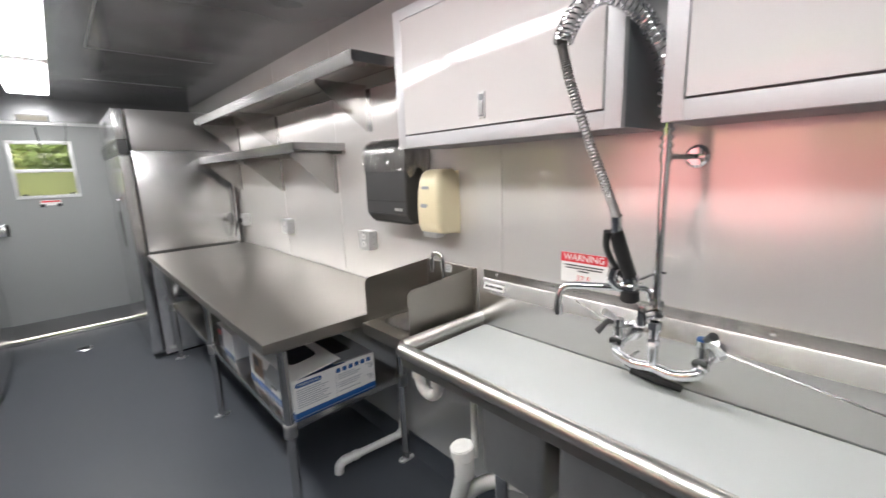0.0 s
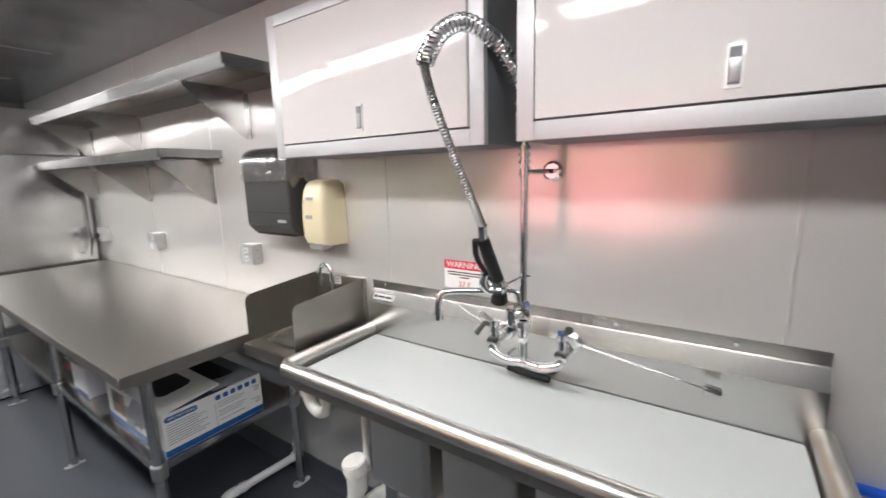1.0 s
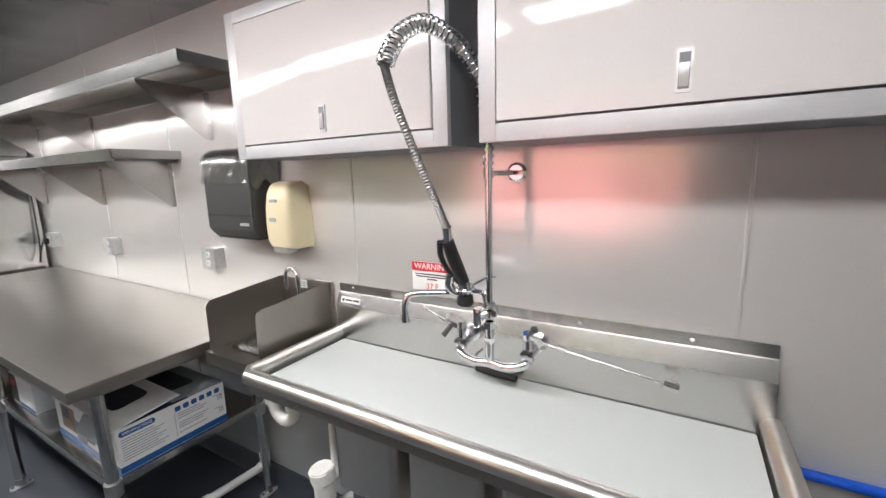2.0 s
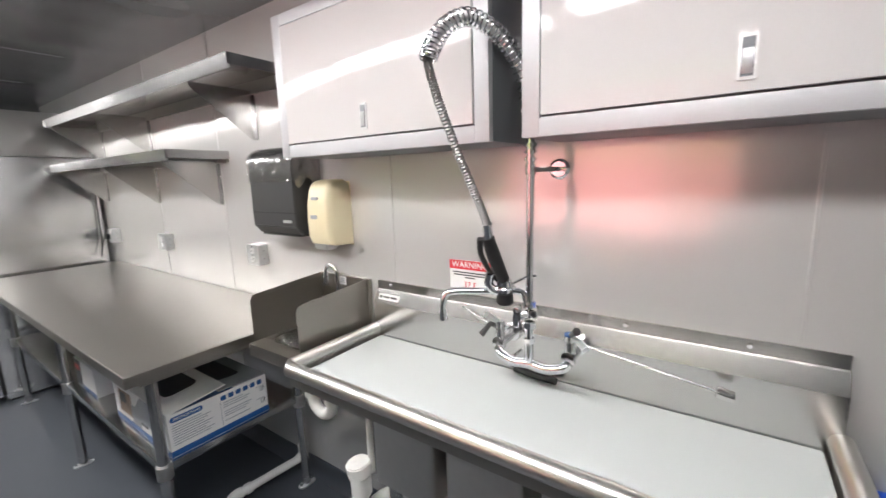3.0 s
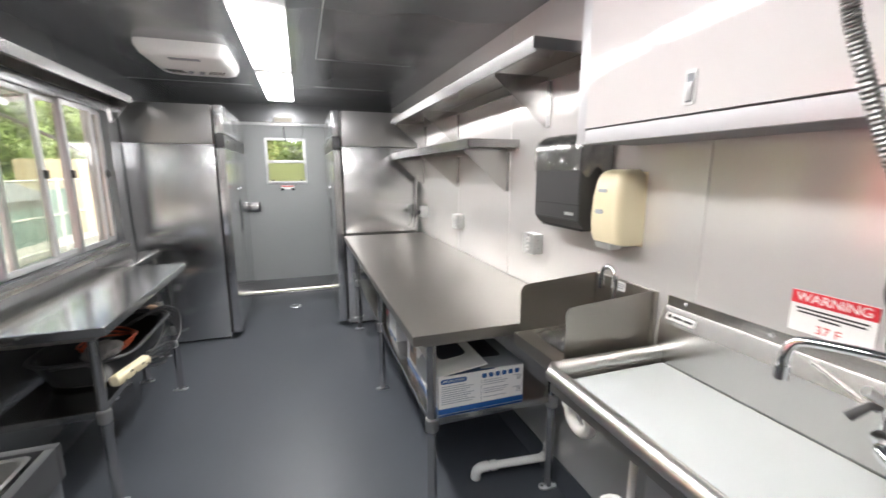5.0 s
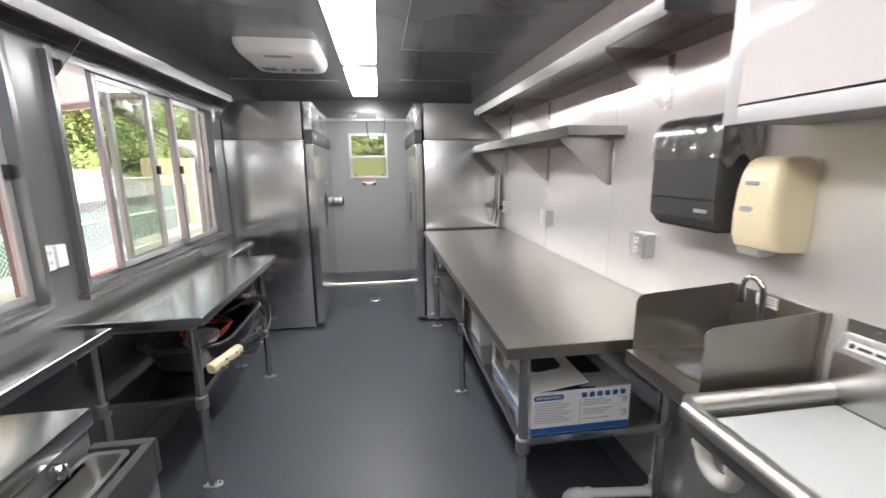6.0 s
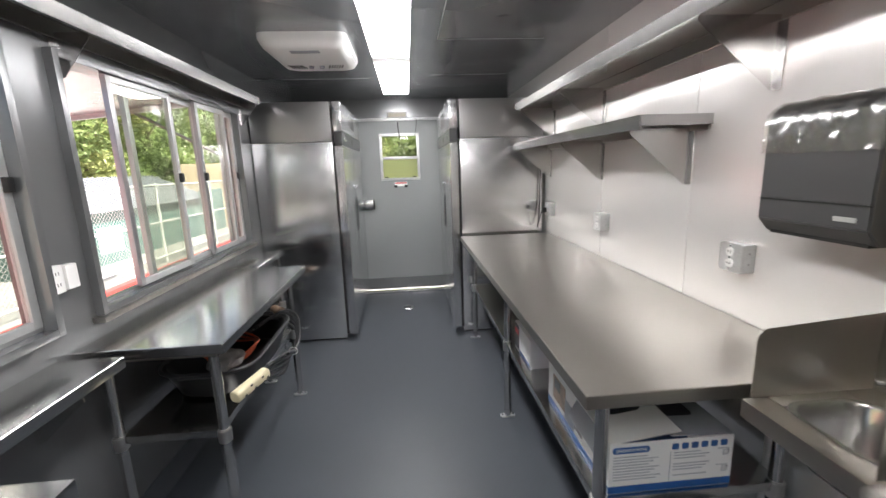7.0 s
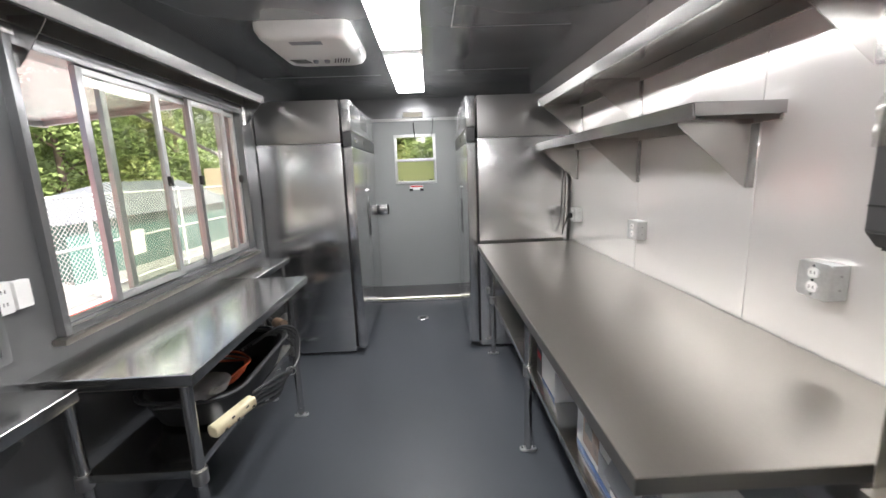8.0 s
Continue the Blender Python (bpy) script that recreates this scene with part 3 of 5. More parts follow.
# ---- pre-rinse tap on the big sink ----
tap = thing("prerinse_tap", (1.25, 0.543, 1.0), "chrome pre-rinse tap with spring hose and black spray gun", "tap", moved=(0, -0.024, 0.006))
TX, TY = 1.26, 0.543
base = part("bridge", tube(smooth_path([(1.30, TY + 0.105, 1.03), (TX, TY + 0.10, 1.005), (TX - 0.01, TY + 0.05, 0.99), (TX - 0.01, TY, 0.995), (TX - 0.01, TY - 0.05, 0.99), (TX, TY - 0.10, 1.005), (1.30, TY - 0.105, 1.03)], 6), 0.0135, 14), CHROME, tap)
for s in (-1, 1):
    y = TY + s * 0.105
    part("wall_flange", cyl((1.378, y, 1.03), (1.356, y, 1.03), 0.030, 0.026, 24), CHROME, base)
    v = part("valve", cyl((1.376, y, 1.03), (1.262, y, 1.03), 0.018, seg=16), CHROME, tap)
    part("valve_neck", cyl((1.278, y, 1.01), (1.278, y, 1.075), 0.018, 0.013, 16, 0.003), CHROME, v)
    part("valve_cap", cyl((1.278, y, 1.075), (1.278, y, 1.09), 0.016, seg=12), CHROME, v, "chrome cap")
    part("lever", tube([(1.278, y, 1.088), (1.265, y + s * 0.012, 1.100), (1.245, y + s * 0.028, 1.118)], lambda k: 0.006 + 0.005 * k, 10), DARK_PLASTIC if s < 0 else GALV, v, "dark grip lever")
    part("lever", tube([(1.278, y, 1.086), (1.268, y + s * 0.028, 1.082), (1.252, y + s * 0.05, 1.07 if s < 0 else 1.05)], lambda k: 0.006 + 0.004 * k, 10), GALV if s < 0 else DARK_PLASTIC, v, "grip lever")
    part("index_ring", cyl((1.278, y, 1.09), (1.278, y, 1.095), 0.0145, seg=16), CARD_BLUE if s < 0 else CHROME, v)
part("column", cyl((TX - 0.01, TY, 0.985), (TX - 0.01, TY, 1.12), 0.0125, seg=16), CHROME, tap)
for z, r in ((1.055, 0.0165), (1.10, 0.019), (1.135, 0.022), (1.16, 0.019)):
    part("coupling", cyl((TX - 0.01, TY, z), (TX - 0.01, TY, z + 0.02), r, seg=6, bevel=0.002), CHROME, tap)
part("branch_valve", cyl((TX - 0.01, TY, 1.145), (TX - 0.06, TY + 0.012, 1.145), 0.012), CHROME, tap)
part("branch_lever", box(TX - 0.075, TX - 0.055, TY + 0.004, TY + 0.02, 1.12, 1.175, 0.005), CHROME, tap)
part("spout", tube(smooth_path([(TX - 0.01, TY + 0.01, 1.175), (1.245, 0.57, 1.204), (1.20, 0.64, 1.206), (1.155, 0.72, 1.206), (1.143, 0.745, 1.198), (1.137, 0.755, 1.17), (1.137, 0.755, 1.145)], 6), 0.0098, 12), CHROME, tap, "long chrome swing spout")
part("aerator", cyl((1.137, 0.755, 1.15), (1.137, 0.755, 1.122), 0.0125, seg=12), CHROME, tap)
part("riser", cyl((TX - 0.01, TY, 1.16), (TX - 0.01, TY, 1.64), 0.0105, seg=16), CHROME, tap)
brk = part("wall_bracket", cyl((TX - 0.01, TY, 1.535), (XR - 0.004, TY - 0.02, 1.535), 0.007), CHROME, tap)
part("rosette", cyl((XR - 0.001, TY - 0.02, 1.535), (XR - 0.008, TY - 0.02, 1.535), 0.030, 0.022, 24), CHROME, brk)
part("clamp", cyl((TX - 0.01, TY, 1.522), (TX - 0.01, TY, 1.548), 0.014), CHROME, brk)
for z in (1.556, 1.574, 1.592):
    part("collar", cyl((TX - 0.01, TY, z), (TX - 0.01, TY, z + 0.011), 0.017, seg=20, bevel=0.003), CHROME, tap)
arc = smooth_path([(TX - 0.01, TY, 1.63), (1.238, 0.556, 1.755), (1.19, 0.575, 1.823), (1.14, 0.594, 1.858), (1.08, 0.622, 1.874), (1.02, 0.641, 1.843), (0.975, 0.647, 1.793), (0.965, 0.653, 1.765)], 14)
part("inner_hose", tube(arc, 0.0085, 10), GALV, tap)


def helix(path, r, wire, turns):
    n = turns * 12
    side, pts = Vector((0, 1, 0)), []
    for i in range(n + 1):
        f = i / n * (len(path) - 1)
        k = min(int(f), len(path) - 2)
        p = path[k].lerp(path[k + 1], f - k)
        d = (path[k + 1] - path[k]).normalized()
        side = (side - d * side.dot(d)).normalized()
        a = 2 * math.pi * turns * i / n
        pts.append(p + r * (math.cos(a) * side + math.sin(a) * d.cross(side)))
    return tube(pts, wire, 6)


part("spring", helix(arc, 0.0195, 0.0023, 34), CHROME, tap, "open chrome coil spring")
hose = smooth_path([(0.965, 0.653, 1.775), (0.966, 0.652, 1.752), (0.985, 0.643, 1.685), (1.025, 0.622, 1.576), (1.06, 0.594, 1.470), (1.085, 0.579, 1.402)], 90)
part("flex_hose", tube(hose, lambda k: 0.0098 + 0.0010 * math.cos(k * 80 * 2 * math.pi), 10), HOSE, tap, "ribbed steel hose")
part("hose_ferrule", cyl((1.082, 0.580, 1.41), (1.096, 0.585, 1.368), 0.012, seg=14), CHROME, tap)
gun = part("spray_grip", tube(smooth_path([(1.094, 0.585, 1.375), (1.112, 0.582, 1.335), (1.135, 0.577, 1.29), (1.152, 0.572, 1.258)], 6), lambda k: 0.0150 + 0.0022 * math.sin(3.1 * k), 16), RUBBER, tap, "black rubber grip")
part("trigger", tube(smooth_path([(1.083, 0.600, 1.372), (1.098, 0.608, 1.335), (1.12, 0.606, 1.30), (1.14, 0.600, 1.275), (1.155, 0.590, 1.25)], 5), lambda k: 0.0085 - 0.003 * k, 8), BLACK_PLASTIC, gun)
part("valve_body", tube(smooth_path([(1.135, 0.602, 1.275), (1.14, 0.608, 1.245), (1.152, 0.595, 1.225), (1.162, 0.574, 1.228)], 6), 0.0125, 12), CHROME, gun)
part("spray_collar", cyl((1.155, 0.572, 1.258), (1.162, 0.574, 1.225), 0.019, 0.021, 20, 0.003), CHROME, gun)
part("spray_head", cyl((1.162, 0.574, 1.224), (1.164, 0.575, 1.19), 0.020, 0.0235, 20, 0.005), RUBBER, gun)
part("hook_ring", tube([(1.162 + 0.027 * math.cos(a), 0.575 + 0.027 * math.sin(a), 1.236) for a in (2 * math.pi * k / 20 for k in range(21))], 0.003, 6), CHROME, tap)
part("hook_arm", tube([(TX - 0.01, TY - 0.02, 1.252), (TX - 0.01, TY, 1.25), (1.215, 0.560, 1.243), (1.188, 0.570, 1.237)], 0.0035, 8), CHROME, tap)

# drain pull rods lying against the splashback
for a, b, e in (((1.29, 0.665, 1.065), (1.30, 0.775, 1.108), 0), ((1.29, 0.43, 1.07), (1.318, 0.095, 1.005), 1)):
    rod = thing("drain_rod", a, "thin steel drain pull rod against the splashback", "drain rod", "drain pull rods", moved=(0, -0.016, 0.006))
    part("rod", cyl(a, b, 0.0042, seg=10), STEEL, rod)
    if e:
        part("knob", cyl(b, (1.322, 0.06, 0.998), 0.014, seg=18, bevel=0.002), STEEL, rod, "ridged steel end knob")
    else:
        part("tip", cyl(b, (1.301, 0.782, 1.111), 0.006, seg=10), STEEL, rod)
soft = thing("scrub_brush", (1.31, TY + 0.02, 0.90), "black handled brush lying behind the tap", "brush", moved=(0.034, -0.021, 0.004))
part("handle", tube(smooth_path([(1.325, TY + 0.09, 0.912), (1.315, TY + 0.03, 0.912), (1.31, TY - 0.05, 0.912)], 5), 0.011, 10), RUBBER, soft)
part("wire_loop", tube(smooth_path([(1.325, TY + 0.09, 0.912), (1.32, TY + 0.115, 0.93), (1.32, TY + 0.09, 0.96)], 5), 0.004, 8), CHROME, soft)

# ---- dispensers ----
tw = thing("towel_dispenser", (1.35, 1.745, 1.28), "charcoal paper towel dispenser with clear film on top", "towel dispenser", moved=(0, -0.022, 0.012))
xf, ya, yb, za, zb = 1.268, 1.58, 1.895, 1.285, 1.66
side = [(XR - 0.002, za + 0.01), (XR - 0.002, zb)] + [(xf + 0.07 - 0.07 * math.sin(radians(a)), zb - 0.07 + 0.07 * math.cos(radians(a))) for a in range(0, 91, 15)] + [(xf, za + 0.04), (xf + 0.035, za)]
part("cover", prism(side, "y", ya, yb, 0.004), DARK_PLASTIC, tw)
part("seam", box(xf - 0.002, xf + 0.004, ya + 0.003, yb - 0.003, za + 0.098, za + 0.103), BLACK_PLASTIC, tw)
part("badge", box(xf - 0.0035, xf, ya + 0.03, ya + 0.085, za + 0.058, za + 0.070, 0.001), GALV, tw)
part("towel_slot", box(xf + 0.03, XR - 0.03, ya + 0.02, yb - 0.02, za - 0.004, za + 0.012), BLACK_PLASTIC, tw)
part("latch", cyl((xf + 0.03, yb, za + 0.10), (xf + 0.03, yb + 0.006, za + 0.10), 0.008), CHROME, tw)
film = [(u - 0.003, v + 0.002) for u, v in side[2:9]] + [(xf - 0.003, zb - 0.07 - 0.0125 * k) for k in range(1, 7)]
bm = bmesh.new()
cols = []
for j in range(61):
    y = ya - 0.006 + (yb - ya + 0.012) * j / 60
    row = []
    for k, (u, v) in enumerate(film):
        w = 0.010 * noise.noise((y * 16 + v * 30, v * 30 - y * 14, 1.7)) + 0.006 * noise.noise((y * 45 + v * 60, v * 50, 5.0)) + 0.0012 * noise.noise((y * 110, v * 130, 2.0))
        row.append(bm.verts.new((u - abs(w), y, v + w * 0.6)))
    cols.append(row)
for a, b in zip(cols, cols[1:]):
    for k in range(len(film) - 1):
        bm.faces.new((a[k], a[k + 1], b[k + 1], b[k]))
cols = []
for j in range(25):
    x = xf - 0.004 + (XR - 0.006 - xf) * j / 24
    row = []
    for k in range(15):
        low = zb - 0.15 - 0.02 * math.sin(9 * (x - xf) / 0.13)
        top = zb - 0.07 + math.sqrt(max(0.0, 0.0049 - max(0.0, xf + 0.07 - x) ** 2))
        z = low + (top - low) * k / 14
        w = 0.012 * noise.noise((x * 30 + z * 12, z * 14, 3.1)) + 0.006 * noise.noise((x * 70, z * 60 + x * 40, 8.0))
        row.append(bm.verts.new((x, ya - 0.006 - abs(w), z)))
    cols.append(row)
for a, b in zip(cols, cols[1:]):
    for k in range(14):
        bm.faces.new((a[k], b[k], b[k + 1], a[k + 1]))
bmesh.ops.solidify(bm, geom=bm.faces[:], thickness=0.0006)
part("film", bm, ACRYLIC, tw, "crinkled clear protective film")

sp = thing("soap_dispenser", (1.35, 1.46, 1.25), "cream plastic soap dispenser with grey push bar", "soap dispenser", moved=(0.012, -0.004, 0.002))
xs = 1.285
b = bmesh.new()
rings = []
for z, xa, half, r in ((1.262, 1.318, 0.070, 0.016), (1.268, 1.298, 0.073, 0.020), (1.30, xs - 0.002, 0.074, 0.024), (1.36, xs - 0.006, 0.074, 0.026), (1.43, xs - 0.004, 0.071, 0.026), (1.485, xs + 0.004, 0.066, 0.026), (1.51, xs + 0.016, 0.062, 0.024), (1.524, xs + 0.034, 0.056, 0.020), (1.530, xs + 0.062, 0.046, 0.014)):
    back = XR - 0.014 if z < 1.52 else XR - 0.03
    ring = [(back, 1.46 - half - 0.004), (back, 1.46 + half + 0.004)] + [(xa + r + 0.008 - (r + 0.008) * math.sin(radians(a)), 1.46 + half - r + r * math.cos(radians(a))) for a in range(0, 91, 15)] + [(xa + r + 0.008 - (r + 0.008) * math.sin(radians(a)), 1.46 - half + r - r * math.cos(radians(a))) for a in range(90, -1, -15)]
    rings.append([b.verts.new((u, v, z)) for u, v in ring])
for p, q in zip(rings, rings[1:]):
    for k in range(len(p)):
        b.faces.new((p[k], p[(k + 1) % len(p)], q[(k + 1) % len(p)], q[k]))
b.faces.new(rings[0][::-1])
b.faces.new(rings[-1])
bmesh.ops.recalc_face_normals(b, faces=b.faces[:])
part("cover", b, CREAM, sp)
part("back_plate", box(XR - 0.013, XR - 0.001, 1.385, 1.535, 1.255, 1.522, 0.004), CREAM, sp)
part("push_bar", prism([(1.298, 1.272), (1.298, 1.245), (1.315, 1.240), (1.36, 1.245), (1.36, 1.272)], "y", 1.43, 1.515, 0.006), GALV, sp, "grey push bar")
part("sight_window", prism(rounded(1.455, 1.495, 1.372, 1.388, 0.007), "x", xs - 0.0075, xs - 0.003), INK, sp, "small clear level window")
part("logo", prism(rounded(1.447, 1.487, 1.449, 1.461, 0.0055), "x", xs - 0.0055, xs + 0.004), INK, sp, "dark oval badge")


# ---- outlets ----
def outlet(y, z, label):
    t = thing("outlet_box", (XR, y, z), label, "outlet", "surface outlet boxes")
    b = part("box", box(1.367, XR - 0.001, y - 0.051, y + 0.051, z - 0.051, z + 0.051, 0.004), GALV, t)
    for k in (-0.02, 0.02):
        part("knockout", cyl((1.39, y - 0.051, z + k), (1.39, y - 0.0522, z + k), 0.0035), ALU_DARK, b)
    c = part("cover", prism(rounded(y - 0.053, y + 0.053, z - 0.053, z + 0.053, 0.012), "x", 1.359, 1.366, 0.0015), GALV, t)
    for k in (-0.021, 0.021):
        s = part("socket", prism(rounded(y - 0.017, y + 0.017, z + k - 0.0145, z + k + 0.0145, 0.012), "x", 1.3555, 1.359), WHITE_PLASTIC, c, "white socket")
        for d in (-0.006, 0.006):
            part("slot", box(1.3548, 1.3556, y + d - 0.0012, y + d + 0.0012, z + k - 0.004, z + k + 0.005), INK_BLACK, s)
    for k in (-0.042, 0.0, 0.042):
        part("screw", cyl((1.359, y, z + k), (1.3565, y, z + k), 0.004, seg=8), CHROME, c)
    return t


outlet(2.072, 1.163, "galvanised double outlet box above the work table")
outlet(3.150, 1.158, "galvanised double outlet box above the work table")
cord = outlet(4.092, 1.145, "galvanised outlet box with a black cord beside the refrigerator")
part("plug", box(1.325, 1.355, 4.085, 4.115, 1.12, 1.16, 0.004), BLACK_PLASTIC, cord)
part("cable", tube(smooth_path([(1.325, 4.10, 1.14), (1.315, 4.16, 1.05), (1.32, 4.22, 0.98), (1.345, 4.255, 1.1), (1.355, 4.27, 1.4), (1.36, 4.27, 1.68)], 8), 0.005, 8), RUBBER, cord)
sw = thing("wall_switch", (XL, 2.385, 1.137), "white outlet and switch plate between the windows", "switch", moved=(0, -0.146, 0.033))
part("plate", box(XL + 0.001, XL + 0.022, 2.335, 2.385, 1.09, 1.19, 0.004), WHITE_PLASTIC, sw)
part("cover_plate", box(XL + 0.001, XL + 0.030, 2.388, 2.44, 1.095, 1.185, 0.005), WHITE_PLASTIC, sw)
for z in (1.115, 1.155):
    for y in (2.352, 2.364):
        part("slot", box(XL + 0.0215, XL + 0.0225, y - 0.0015, y + 0.0015, z, z + 0.012), INK_BLACK, sw)

# ---- warning sign ----
FACE_W = Matrix(((0, 0, -1, 0), (-1, 0, 0, 0), (0, 1, 0, 0), (0, 0, 0, 1)))
sign = thing("warning_sign", (XR, 0.825, 1.135), "white and red printed warning sign on the wall panel", "sign", moved=(0, -0.017, 0.003))
part("plate", box(XR - 0.003, XR - 0.0004, 0.742, 0.908, 1.135, 1.237), CARD_WHITE, sign)
part("header", box(XR - 0.0038, XR - 0.003, 0.742, 0.908, 1.205, 1.237), RED, sign, "red header band")
words("header_text", "WARNING", 0.030, Matrix.Translation((XR - 0.0043, 0.825, 1.221)) @ FACE_W, CARD_WHITE, sign)
words("number_text", "37 F", 0.029, Matrix.Translation((XR - 0.0036, 0.825, 1.150)) @ FACE_W, RED, sign)
for z, w in ((1.194, 0.07), (1.185, 0.066), (1.176, 0.02)):
    part("text_bar", box(XR - 0.0036, XR - 0.003, 0.825 - w, 0.825 + w, z - 0.0022, z + 0.0022), INK_BLACK, sign)
tag = thing("maker_label", (1.354, 1.20, 1.06), "small white printed label on the splashback", "label", moved=(0, -0.022, 0))
lm = Matrix.Translation((1.3875, 1.20, 1.0615)) @ Matrix.Rotation(radians(24.6), 4, "Y")
part("plate", turned(box(-0.001, 0.001, -0.055, 0.045, -0.012, 0.012), lm @ Matrix.Translation((-0.002, 0, 0))), CARD_WHITE, tag)
for k, (y0, y1) in enumerate(((-0.012, 0.02), (-0.05, -0.018))):
    part("text_bar", turned(box(-0.0042, -0.003, y0, y1, -0.004, 0.004), lm), INK_BLACK, tag)
part("mark", turned(cyl((-0.0042, 0.032, 0), (-0.003, 0.032, 0), 0.007), lm), INK_BLACK, tag)
tag = thing("tap_label", (XR, 1.46, 1.05), "small white instruction label behind the hand sink tap", "label")
part("plate", box(XR - 0.0205, XR - 0.0185, 1.425, 1.495, 1.08, 1.116), CARD_WHITE, tag)
for z in (1.105, 1.097, 1.089):
    part("text_bar", box(XR - 0.0212, XR - 0.0204, 1.432, 1.488, z, z + 0.003), INK, tag)

# ---- cartons on the table shelf ----
FACE_S = Matrix(((1, 0, 0, 0), (0, 0, -1, 0), (0, 1, 0, 0), (0, 0, 0, 1)))
ct = thing("carton", (0.98, 2.06, 0.487), "white and blue printed cardboard carton with open flaps", "carton", moved=(-0.008, -0.022, 0.008))
bx0, bx1, by0, by1, bz0, bz1 = 0.782, 1.185, 1.785, 2.34, 0.488, 0.662
for q in ((bx0, bx1, by0, by0 + 0.004, bz0, bz1), (bx0, bx1, by1 - 0.004, by1, bz0, bz1), (bx0, bx0 + 0.004, by0 + 0.004, by1 - 0.004, bz0, bz1), (bx1 - 0.004, bx1, by0 + 0.004, by1 - 0.004, bz0, bz1)):
    part("side_panel", box(*q), CARD_WHITE, ct)
part("bottom", box(bx0 + 0.004, bx1 - 0.004, by0 + 0.004, by1 - 0.004, bz0, bz0 + 0.004), CARD_WHITE, ct)
part("blue_band", box(bx0 - 0.0008, bx1 + 0.0008, by0 - 0.0008, by1 + 0.0008, bz0 + 0.001, bz0 + 0.026), CARD_BLUE, ct, "blue printed band")
part("photo_print", box(bx0 - 0.0014, bx0 - 0.0004, by0 + 0.36, by1 - 0.06, bz0 + 0.05, bz1 - 0.02), CARD_BROWN, ct, "brown product photo print")
part("photo_print", box(bx0 - 0.0014, bx0 - 0.0004, by0 + 0.20, by0 + 0.27, bz0 + 0.05, bz1 - 0.03), CARD_DARK, ct)
fl = turned(box(0, 0.225, -0.012, 0.53, 0, 0.004), Matrix.Translation((bx0, by0 + 0.008, bz1 + 0.002)) @ Matrix.Rotation(radians(-7), 4, "Y"))
flap = part("flap", fl, CARD_WHITE, ct, "white flap resting half closed")
part("print", turned(prism(rounded(0.05, 0.18, 0.12, 0.33, 0.03), "z", 0.0041, 0.005), Matrix.Translation((bx0, by0 + 0.008, bz1 + 0.002)) @ Matrix.Rotation(radians(-7), 4, "Y")), CARD_DARK, flap)
fl = turned(box(-0.205, 0, 0.0, 0.54, 0, 0.004), Matrix.Translation((bx1, by0 + 0.005, bz1 - 0.001)) @ Matrix.Rotation(radians(2.5), 4, "Y"))
flap = part("flap", fl, INK, ct, "grey printed flap folded over")
part("print", turned(prism(rounded(-0.17, -0.06, 0.10, 0.36, 0.02), "z", 0.0041, 0.005), Matrix.Translation((bx1, by0 + 0.005, bz1 - 0.001)) @ Matrix.Rotation(radians(2.5), 4, "Y")), CARD_DARK, flap)
yf = by0 - 0.0012
part("title_pill", prism(rounded(bx0 + 0.008, bx0 + 0.128, bz1 - 0.034, bz1 - 0.012, 0.010), "y", yf, by0 - 0.0002), CARD_BLUE, ct)
words("title_text", "SPECIFICATIONS", 0.0135, Matrix.Translation((bx0 + 0.068, yf - 0.0006, bz1 - 0.023)) @ FACE_S, CARD_WHITE, ct)
for k in range(6):
    x = bx0 + 0.20 + 0.032 * k
    part("icon", prism(rounded(x, x + 0.022, bz1 - 0.034, bz1 - 0.013, 0.005), "y", yf, by0 - 0.0002), CARD_BLUE, ct)
for k in range(9):
    z = bz1 - 0.046 - 0.010 * k
    w = 0.11 + 0.05 * ((k * 37) % 10) / 10
    part("text_bar", box(bx0 + 0.012, bx0 + 0.012 + w, yf + 0.0004, by0 - 0.0002, z - 0.0016, z + 0.0016), INK, ct)
    if k % 4 != 3:
        part("text_bar", box(bx0 + 0.208, bx0 + 0.208 + w * 0.8, yf + 0.0004, by0 - 0.0002, z - 0.0016, z + 0.0016), INK, ct)
for z in (bz1 - 0.058, bz1 - 0.116):
    part("check_box", box(bx1 - 0.032, bx1 - 0.012, yf + 0.0002, by0 - 0.0002, z - 0.010, z + 0.010), INK, ct)
    part("check_box_field", box(bx1 - 0.029, bx1 - 0.015, yf - 0.0004, yf + 0.0002, z - 0.007, z + 0.007), CARD_WHITE, ct)
    part("check_mark", turned(box(-0.009, 0.009, -0.0004, 0.0, -0.0012, 0.0012), Matrix.Translation((bx1 - 0.019, yf - 0.0005, z + 0.002)) @ Matrix.Rotation(radians(-50), 4, "Y")), INK_BLACK, ct)
    part("caption_bar", box(bx1 - 0.052, bx1 - 0.012, yf + 0.0004, by0 - 0.0002, z + 0.013, z + 0.0155), INK, ct)
